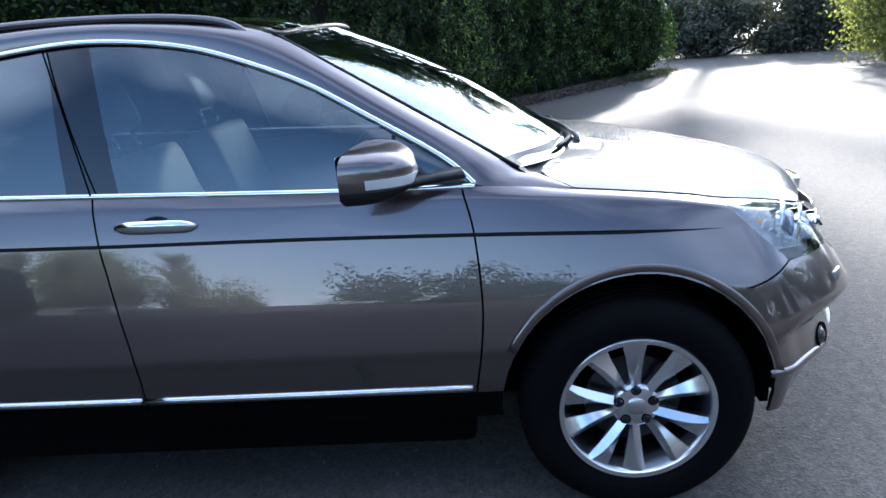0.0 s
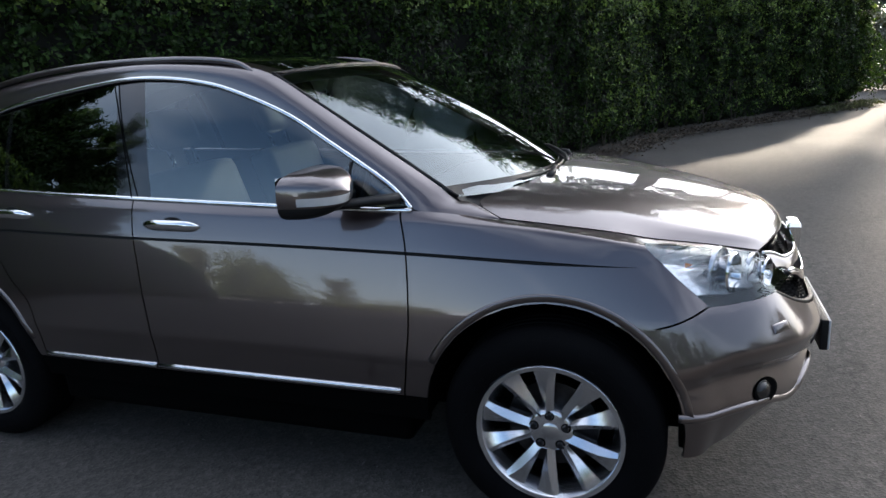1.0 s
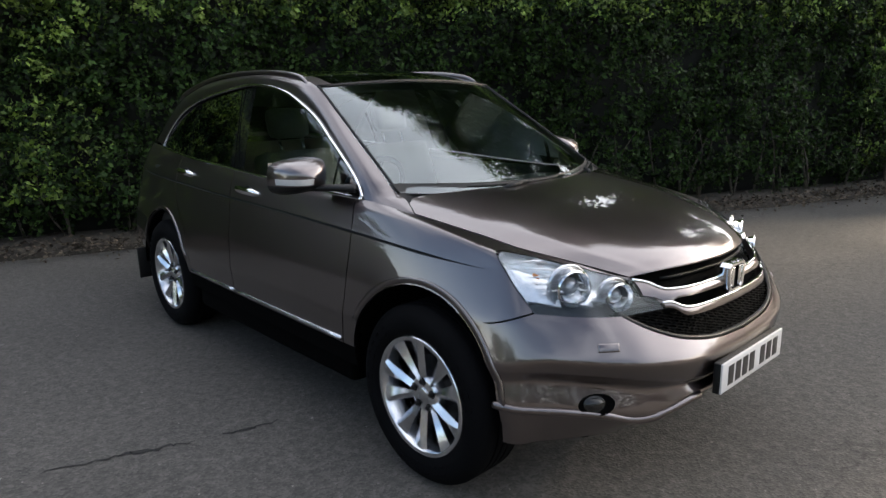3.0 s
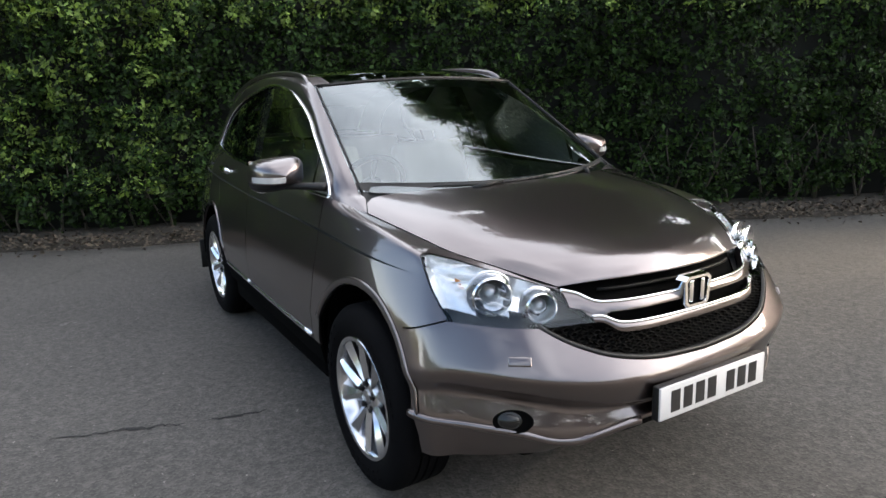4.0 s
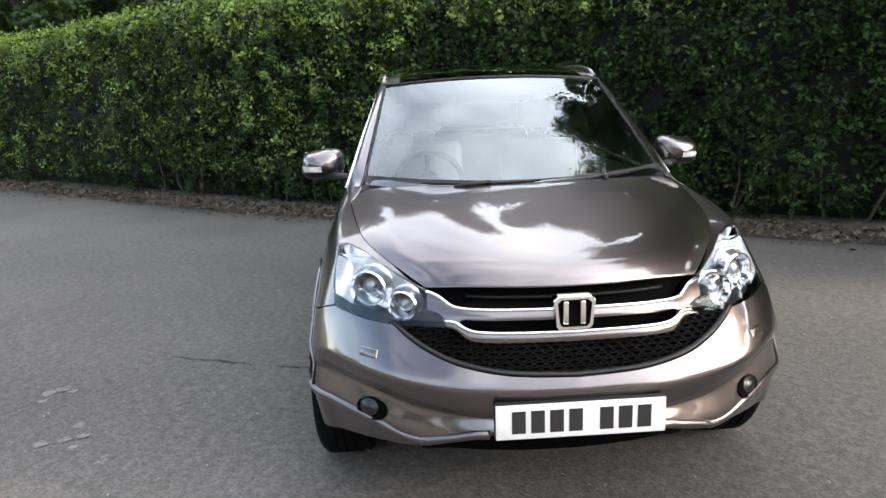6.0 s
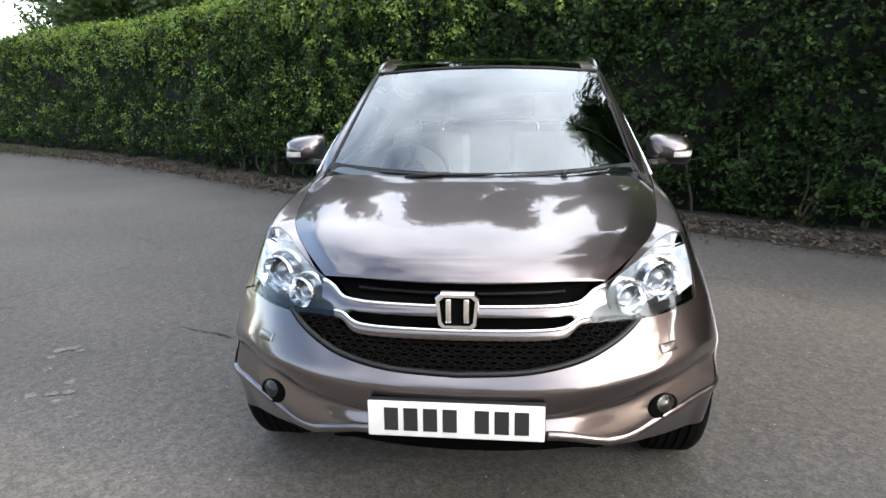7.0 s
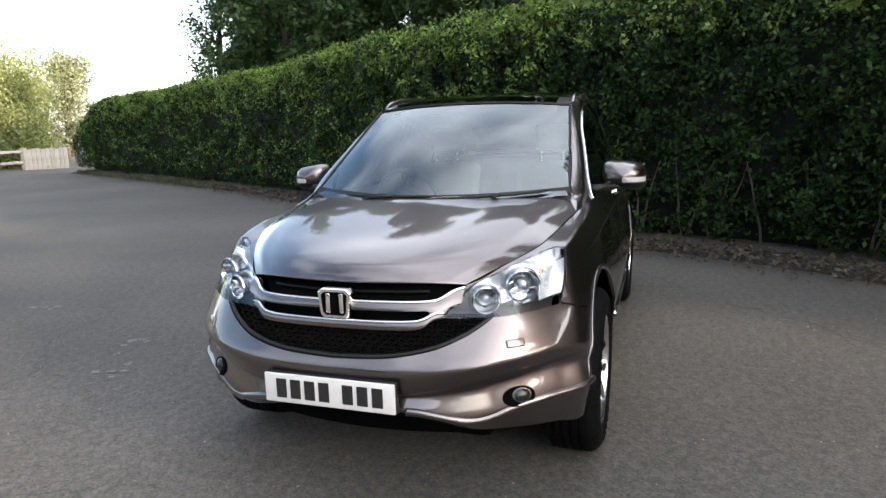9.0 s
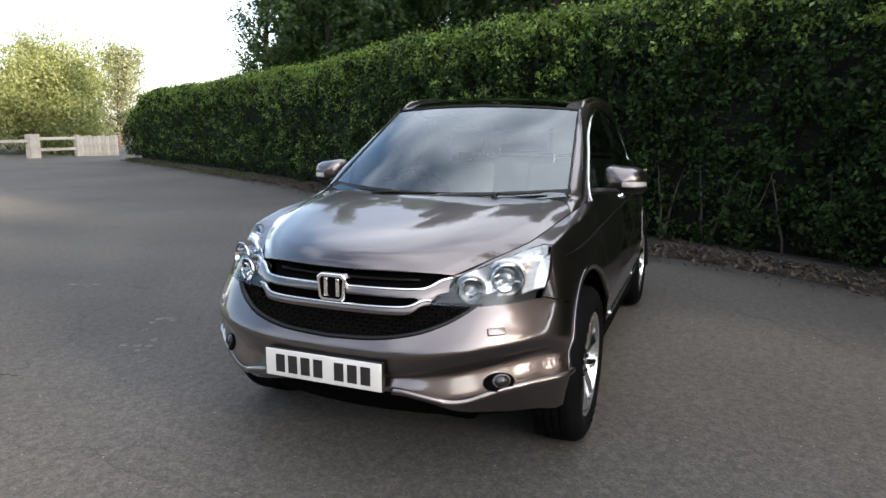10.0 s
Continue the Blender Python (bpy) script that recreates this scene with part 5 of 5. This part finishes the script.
    # arch lips and wheel housings
    for cx, r, a0, a1 in ((0, .428, 10, 152), (-2.605, .420, 20, 168)):
        pts, nr, ups = [], [], []
        for k in range(41):
            a = radians(a0 + (a1 - a0) * k / 40)
            x, z = cx + r * math.cos(a), .392 + r * math.sin(a)
            h, n = on_side(x, z)
            pts.append(h)
            nr.append(n)
            ups.append(Vector((math.cos(a), 0, math.sin(a))))
        pair("arch_lip", ribbon(bmesh.new(), pts, nr, ups, .028, .006), PAINT, car, "raised painted wheel arch lip")
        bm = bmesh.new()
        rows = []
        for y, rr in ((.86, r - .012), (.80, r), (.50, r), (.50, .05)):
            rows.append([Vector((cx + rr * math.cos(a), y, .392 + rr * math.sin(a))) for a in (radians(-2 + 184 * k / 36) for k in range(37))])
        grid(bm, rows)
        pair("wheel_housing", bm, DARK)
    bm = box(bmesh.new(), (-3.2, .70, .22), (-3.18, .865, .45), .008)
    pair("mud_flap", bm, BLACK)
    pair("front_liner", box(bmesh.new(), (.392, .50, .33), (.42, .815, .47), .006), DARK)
    # boxes near-black and low, so the shade beneath stays deep
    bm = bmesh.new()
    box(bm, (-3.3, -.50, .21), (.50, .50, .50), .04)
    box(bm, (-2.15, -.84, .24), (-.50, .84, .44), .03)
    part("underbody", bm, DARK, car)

    # door handles
    for x, z in ((-1.42, 1.024), (-2.29, 1.058)):
        h, n = on_side(x, z)
        bm = bmesh.new()
        rows = []
        for k in range(17):
            t = -1 + k / 8
            w = .021 * (1 - abs(t) ** 6 * .6)
            lift = .030 * (1 - .75 * t ** 4)
            p, nn = on_side(x + .128 * t, z - .003 * t)
            rows.append([p + nn * (lift - .012) + Vector((0, 0, w)), p + nn * lift + Vector((0, 0, w * .7)), p + nn * (lift + .003), p + nn * lift - Vector((0, 0, w * .7)), p + nn * (lift - .012) - Vector((0, 0, w))])
        vs = grid(bm, rows)
        bm.faces.new(vs[0])
        bm.faces.new(vs[-1][::-1])
        bmesh.ops.recalc_face_normals(bm, faces=bm.faces[:])
        grip = pair("door_handle", bm, CHROME, car, "chrome door handle")
        bm = bmesh.new()
        g = bmesh.ops.create_uvsphere(bm, u_segments=24, v_segments=10, radius=1)
        for v in bm.verts:
            v.co = h + n * (.004 - .012 * (1 - abs(v.co.y))) + Vector((v.co.x * .055, 0, v.co.z * .036))
        pair("handle_cup", bm, BLACK)

    # mirrors
    bm = bmesh.new()
    rows = []
    for k in range(13):
        t = k / 12                                   # from the flat rear to the rounded front
        s = (1 - t ** 2.6) ** .5 if t < 1 else .02
        ring = []
        for j in range(28):
            a = 2 * math.pi * j / 28
            ca, sa = math.cos(a), math.sin(a)
            e = .56
            yy = math.copysign(abs(ca) ** e, ca) * .112 * s
            zz = math.copysign(abs(sa) ** e, sa) * .074 * s
            ring.append(Vector((-.765 + .16 * t - .04 * yy / .112 * (1 - t), .918 + yy, 1.168 + zz - .012 * yy / .112)))
        rows.append(ring)
    vs = grid(bm, rows, closed=True)
    bm.faces.new(vs[0][::-1])
    bmesh.ops.recalc_face_normals(bm, faces=bm.faces[:])
    for f in bm.faces:
        if len(f.verts) > 4:
            for e in f.edges:
                e.smooth = False
    shells = pair("door_mirror", bm, PAINT, car, "rounded painted door mirror housing")
    for s, ob in zip((1, -1), shells):
        bm = bmesh.new()
        grid(bm, [[Vector((-.768 - .04 * yy, s * (.918 + .10 * yy), 1.168 + .058 * zz)) for yy in (-1, 0, 1)] for zz in (-1, 0, 1)])
        part("mirror_glass", bm, CHROME, ob)
        bm = bmesh.new()
        tube(bm, [Vector((-.50, s * .775, 1.118)), Vector((-.57, s * .82, 1.118)), Vector((-.68, s * .90, 1.116)), Vector((-.74, s * 1.0, 1.122))], [.032, .026, .024, .012], 10)
        for v in bm.verts:
            v.co.z = 1.116 + (v.co.z - 1.116) * .62
        part("mirror_foot", bm, BLACK, ob, "black mirror arm")
        bm = bmesh.new()
        bm.from_mesh(ob.data)
        bm.normal_update()
        bm.verts.index_update()
        bmesh.ops.delete(bm, geom=[f for f in bm.faces if len(f.verts) > 4], context="FACES")
        for co, no in (((0, 0, 1.131), (0, 0, 1)), ((0, 0, 1.138), (0, 0, 1)), ((0, 0, 1.163), (0, 0, 1)), ((0, s * .915, 0), (0, 1, 0)), ((-.735, 0, 0), (1, 0, 0))):
            bmesh.ops.bisect_plane(bm, geom=bm.verts[:] + bm.edges[:] + bm.faces[:], dist=1e-6, plane_co=co, plane_no=no)
        bm.normal_update()
        bm.verts.index_update()
        keep = [f for f in bm.faces if 1.138 < f.calc_center_median().z < 1.163 and s * f.calc_center_median().y > .915 and f.calc_center_median().x > -.735]
        strip = take(bm, keep)
        bm.verts.index_update()
        under = take(bm, [f for f in bm.faces if f.calc_center_median().z < 1.131])
        under.normal_update()
        for v in under.verts:
            v.co += v.normal * .0015
        part("lower_cover", under, BLACK, ob, "black mirror lower cover")
        bm.free()
        bm = strip
        bm.normal_update()
        for v in bm.verts:
            v.co += v.normal * .003
        flange(bm, .004)
        part("indicator", bm, LAMPWHITE, ob, "pale indicator lens")

    # roof rails
    pts = catmull([(-1.12, .598, 1.556), (-1.22, .590, 1.604), (-1.5, .582, 1.634), (-1.9, .578, 1.641), (-2.3, .572, 1.618), (-2.7, .560, 1.552), (-2.85, .555, 1.500)], 6)
    bm = tube(bmesh.new(), pts, [.010] + [.0125] * (len(pts) - 2) + [.010], 8)
    pair("roof_rail", bm, PAINT, car, "slim metallic roof rail")

    # lamps
    lens.normal_update()
    bucket = lens.copy()
    bucket.normal_update()
    cen = sum((v.co for v in bucket.verts), Vector((0, 0, 0))) / len(bucket.verts)
    for v in bucket.verts:
        v.co = v.co + (cen - v.co) * .03 - v.normal * .050
    bucket.verts.index_update()
    bezel = take(bucket, [f for f in bucket.faces if f.calc_center_median().z < .786 + .10 * max(0, .56 - f.calc_center_median().y) / .17])
    for ob in pair("headlamp_bezel", bezel, BEZEL, car, "dark grey headlamp bezel"):
        pass
    pair("headlamp_bucket", flange(bucket, -.046), REFLECTOR, car, "bright headlamp reflector housing")
    for ob in pair("headlamp_lens", flange(lens, .012), LENS, car, "clear headlamp lens"):
        ob.visible_shadow = False
    for s in (1, -1):
        for y, z, r, x in ((.628, .852, .066, .512), (.515, .820, .052, .618)):
            m = Matrix.Translation((x, s * y, z)) @ Matrix.Rotation(radians(s * 22), 4, "Z") @ Matrix.Rotation(radians(-90), 4, "Z")
            bm = bmesh.new()
            lathe(bm, [(r, .030), (r * .93, .036), (r * .86, .030), (r * .72, -.005), (r * .60, -.012), (r * .58, -.03)], 36)
            bmesh.ops.transform(bm, matrix=m, verts=bm.verts[:])
            ring = part("headlamp_ring", sharpen(bm), CHROME, car, "chrome lamp ring")
            bm = bmesh.new()
            lathe(bm, [(.001, -.016), (r * 1.0, -.014), (r * 1.16, -.006), (r * 1.18, -.02)], 36)
            bmesh.ops.transform(bm, matrix=m, verts=bm.verts[:])
            part("lamp_surround", bm, SATIN, ring)
            bm = bmesh.new()
            bmesh.ops.create_uvsphere(bm, u_segments=28, v_segments=14, radius=r * .56)
            bmesh.ops.transform(bm, matrix=m @ Matrix.Translation((0, -.012, 0)), verts=bm.verts[:])
            part("projector", bm, LENSBALL if r > .05 else CHROME, ring, "lamp projector bowl")
        bm = bmesh.new()
        grid(bm, [[Vector((.400 + .02 * a, s * (.690 - .010 * a), .880 + .014 * b - .008 * a)) for a in (0, .5, 1)] for b in (0, .5, 1)])
        amber = bm
        for k in range(5):
            fin = []
            for j in range(9):
                yy = .560 + .012 * k + (.150 - .010 * k) * j / 8
                hit, n = on_front(yy, .896 + .030 * (yy - .56) / .15 - .022 * k + .012 * math.sin(j / 8 * math.pi))
                if hit is not None:
                    fin.append(Vector((hit.x - .034, s * (hit.y - .006), hit.z)))
            if len(fin) > 3:
                part("reflector_fin", tube(bmesh.new(), fin, [.0015] + [.0035] * (len(fin) - 2) + [.0015], 6), CHROME, car, "thin chrome step of the lamp reflector")
        bm = amber
        part("side_reflector", bm, AMBER, car, "amber side reflector in the headlamp")
    # grille
    back.normal_update()
    for v in back.verts:
        v.co -= Vector((.055, 0, 0))
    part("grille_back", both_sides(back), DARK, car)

    def on_nose(line, proud, width, height, mat, name, label="", close=False):
        pts, nr, ups = [], [], []
        for k, (y, z) in enumerate(line):
            h, n = on_front(y, z)
            a, b = line[max(k - 1, 0)], line[min(k + 1, len(line) - 1)]
            d = Vector((0, b[0] - a[0], b[1] - a[1])).normalized()
            n = Vector((n.x, n.y * .6, 0)).normalized()
            pts.append(h + n * proud)
            nr.append(n)
            ups.append(n.cross(d).normalized())
        return part(name, ribbon(bmesh.new(), pts, nr, ups, width, height, 6), mat, car, label)

    def mirror_line(half, n=5):
        h = smooth2(half, n)
        return [(-y, z) for y, z in h] + h[::-1][1:]
    bar1 = mirror_line([(.446, .866), (.408, .856), (.374, .836), (.342, .829), (.25, .828), (0, .829)])
    bar2 = mirror_line([(.392, .790), (.360, .789), (.330, .774), (.295, .766), (.20, .763), (0, .762)])
    for line, nm in ((bar1, "upper"), (bar2, "lower")):
        on_nose(line, .006, .011, .006, CHROME, "grille_bar", "chrome grille bar")
        ear_drop = .050 if nm == "upper" else .016
        bm = bmesh.new()
        rows = []
        for r in range(5):
            row = []
            for y, z in line:
                deep = .030 + max(0, min(1, (abs(y) - .33) / .06)) * (ear_drop - .030)
                h, n = on_front(y, z + .002 - deep * r / 4)
                row.append(h + Vector((.006 + .004 * math.sin(math.pi * r / 4), 0, 0)))
            rows.append(row)
        grid(bm, rows)
        bmesh.ops.recalc_face_normals(bm, faces=bm.faces[:])
        bm.normal_update()
        if sum(f.normal.x for f in bm.faces) < 0:
            bmesh.ops.reverse_faces(bm, faces=bm.faces[:])
        part("grille_bar_base", flange(bm, .022), PAINT, car, "bronze grille bar")
    on_nose(mirror_line([(.40, .875), (.26, .881), (0, .883)]), -.006, .012, .006, BLACK, "bonnet_seal")
    for z in (.852, .795):
        on_nose([(-.33 + .66 * k / 20, z) for k in range(21)], -.035, .012, .006, GRILLEBLACK, "grille_slat")
    smile_line = mirror_line([(.560, .768), (.515, .735), (.455, .702), (.36, .668), (.20, .641), (0, .632)])
    on_nose([(y, z + .006) for y, z in smile_line], -.012, .016, .012, BLACK, "grille_edge")
    bm = bmesh.new()
    zone = [(y, z) for y, z in smile_line] + [(.36, .752), (-.36, .752)]
    for r in range(12):
        for c in range(-18, 19):
            y, z = (c + (.5 if r % 2 else 0)) * .036, .636 + r * .0145
            if not inside((y, z), zone):
                continue
            h, n = on_front(y, z)
            x = h.x - .022
            hexa = [(.018, 0), (.009, .0085), (-.009, .0085), (-.018, 0), (-.009, -.0085), (.009, -.0085)]
            o = [bm.verts.new((x, y + a, z + b)) for a, b in hexa]
            i = [bm.verts.new((x, y + a * .76, z + b * .66)) for a, b in hexa]
            d = [bm.verts.new((x - .018, y + a * .72, z + b * .6)) for a, b in hexa]
            for k in range(6):
                q = (k + 1) % 6
                bm.faces.new((o[k], o[q], i[q], i[k]))
                bm.faces.new((i[k], i[q], d[q], d[k]))
    bmesh.ops.recalc_face_normals(bm, faces=bm.faces[:])
    tagged(part("grille_mesh", bm, GRILLEBLACK, car, "black honeycomb lower grille", smooth=False), kind="stuff")
    # badge: plain chrome frame and slab
    h, n = on_front(0, .822)

    def badge(scale, x):
        pts = []
        for a, b in ((-.050, .054), (.050, .054), (.066, .040), (.058, -.042), (.046, -.054), (-.046, -.054), (-.058, -.042), (-.066, .040)):
            pts.append(Vector((x, a * scale, .822 + b * scale)))
        return pts
    bm = bmesh.new()
    grid(bm, [badge(1, h.x - .01), badge(1, h.x + .024), badge(.96, h.x + .028), badge(.80, h.x + .028), badge(.76, h.x + .016)], closed=True)
    bmesh.ops.recalc_face_normals(bm, faces=bm.faces[:])
    frame_ob = part("badge", sharpen(bm), CHROME, car, "plain chrome badge frame with two bars")
    bm = bmesh.new()
    bm.faces.new([bm.verts.new(p) for p in badge(.80, h.x + .018)])
    part("badge_field", bm, DARK, frame_ob)
    for side_y in (-1, 1):
        bm = box(bmesh.new(), (h.x + .016, -.0085, -.036), (h.x + .027, .0085, .038), .004)
        for v in bm.verts:
            v.co.y += side_y * .0265
            v.co.z += .822
        part("badge_bar", bm, CHROME, frame_ob)
    # number plate with plain bars
    bm = box(bmesh.new(), (.862, -.262, .457), (.888, .262, .571), .004)
    holder = part("number_plate", bm, BLACK, car, "white number plate with plain dark bars")
    bm = box(bmesh.new(), (.886, -.26, .459), (.894, .26, .570), .003)
    part("plate_face", bm, PLATE, holder)
    for y in (-.190, -.132, -.074, -.016, .078, .136, .194):
        bm = box(bmesh.new(), (.8935, y - .021, .478), (.8955, y + .021, .551), .0006)
        part("plate_bar", bm, INK, holder, smooth=False)
    # bumper details
    lip = smooth2([(.885, .466), (.80, .457), (.70, .446), (.62, .430), (.54, .405), (.47, .402), (.40, .420), (.32, .440), (.27, .444)], 5)
    for s in (1, -1):
        pts, nr, ups = [], [], []
        for y, z in lip:
            if y > .765:
                x = .39 + (.885 - y) / (.885 - .765) * (.525 - .39)
                hh, n = on_side(x, z)
            else:
                hh, n = on_front(y, z)
            if hh is None:
                continue
            pts.append(Vector((hh.x, s * hh.y, hh.z)))
            nr.append(Vector((n.x, s * n.y, n.z)))
            ups.append(Vector((0, 0, 1)))
        part("bumper_lip", ribbon(bmesh.new(), pts, nr, ups, .026, .011), PAINT, car, "rounded lower bumper lip")
        hh, n = on_front(.645, .470)
        m = Matrix.Translation((hh.x, s * hh.y, hh.z)) @ Vector((n.x, s * n.y, n.z)).to_track_quat("Y", "Z").to_matrix().to_4x4()
        # flat near-black disc in place of the lamp's recess and its shade
        bm = bmesh.new()
        lathe(bm, [(.001, .003), (.040, .003), (.046, .004), (.049, -.004)], 28)
        bmesh.ops.transform(bm, matrix=m @ Matrix.Diagonal((1.35, 1, .80, 1)), verts=bm.verts[:])
        fog = part("fog_lamp", sharpen(bm), DARK, car, "round fog lamp in the bumper")
        bm = bmesh.new()
        lathe(bm, [(.001, .013), (.016, .012), (.030, .007), (.034, .003), (.037, .005), (.040, .003)], 28)
        bmesh.ops.transform(bm, matrix=m @ Matrix.Translation((-.010 * s, 0, .004)) @ Matrix.Diagonal((.95, 1, .70, 1)), verts=bm.verts[:])
        part("fog_lens", bm, FOGLENS, fog, "dark round fog lamp lens")
        hh, n = on_front(.640, .682)
        q = Vector((n.x, s * n.y, n.z)).to_track_quat("Y", "Z").to_matrix().to_4x4()
        bm = box(bmesh.new(), (-.036, -.004, -.015), (.036, .006, .015), .005)
        bmesh.ops.transform(bm, matrix=Matrix.Translation((hh.x, s * hh.y, hh.z)) @ q, verts=bm.verts[:])
        part("washer_cover", bm, PAINT, car, "small headlamp washer cover")
        bm = bmesh.new()
        pts = [Vector((.655 - .085 * k / 8, s * (.47 + .16 * k / 8), .352 + .004 * k / 8)) for k in range(9)]
        tube(bm, pts, [.004] + [.008] * 7 + [.004], 6)
        part("lower_trim", bm, DISC, car, "dull metal strip under the bumper")
    # black skirt, shaped wide and low to darken the gap under the nose
    bm = bmesh.new()
    grid(bm, [[Vector((.44 + .03 * j + .16 * (1 - (k / 8 - 1) ** 2), .70 * (k / 8 - 1), z + q * (k / 8 - 1) ** 4)) for k in range(17)] for j, (z, q) in enumerate(((.25, .03), (.29, .02), (.34, .01), (.40, 0)))])
    part("lower_intake", bm, DARK, car, "black plastic below the bumper")

    # cabin
    for y in (-.38, .38):
        build_seat(car, "front_seat", -1.50, y, .50)
    build_seat(car, "rear_seat", -2.45, 0, 1.25, False)
    bm = bmesh.new()
    rows = []
    for k in range(13):
        y = -.72 + 1.44 * k / 12
        hump = .05 * math.exp(-((y + .38) / .17) ** 2)
        rows.append([Vector((-.28 + .1 * (1 - (y / .72) ** 2), y, 1.02)), Vector((-.55, y, 1.045)), Vector((-.74, y, 1.03 + hump)), Vector((-.80, y, .98 + hump)), Vector((-.74, y, .80)), Vector((-.60, y, .55))])
    grid(bm, rows)
    part("dashboard", bm, DASH, car, "dark dashboard")
    bm = bmesh.new()
    m = Matrix.Translation((-.92, -.38, 1.03)) @ Matrix.Rotation(radians(-62), 4, "Y")
    rings = []
    for k in range(37):
        a = 2 * math.pi * k / 36
        rings.append(m @ Vector((.185 * math.cos(a), .185 * math.sin(a), 0)))
    tube(bm, rings, .015, 8, cap=False)
    wheel = part("steering_wheel", bm, DASH, car, "dark steering wheel on the driver's side")
    bm = bmesh.new()
    bmesh.ops.create_uvsphere(bm, u_segments=16, v_segments=8, radius=.07, matrix=m @ Matrix.Diagonal((1, 1, .4, 1)))
    for a in (0, 2.2, 4.1):
        tube(bm, [m @ Vector((.05 * math.cos(a), .05 * math.sin(a), 0)), m @ Vector((.18 * math.cos(a), .18 * math.sin(a), 0))], .014, 6)
    part("wheel_boss", bm, DASH, wheel)
    bm = box(bmesh.new(), (-3.2, -.74, .42), (-.55, .74, .50), .02)
    part("cabin_floor", bm, DASH, car)
    bm = bmesh.new()
    grid(bm, [[Vector((x, .76, z)) for x in (-.5, -1.5, -2.9)] for z in (.45, .8, 1.07)])
    pair("door_card", bm, DASH)

    # wheels
    first = build_wheel("wheel")
    first.parent = car
    first.matrix_basis = Matrix.Translation(FRONT_HUB)
    for hub, s in ((FRONT_HUB, -1), (REAR_HUB, 1), (REAR_HUB, -1)):
        m = Matrix.Translation((hub.x, s * hub.y, hub.z)) @ (Matrix.Rotation(math.pi, 4, "Z") if s < 0 else Matrix.Identity(4))
        copy_thing(first, m)
    return car


build_ground()
build_verge()
build_hedge()
build_surroundings()
build_car()
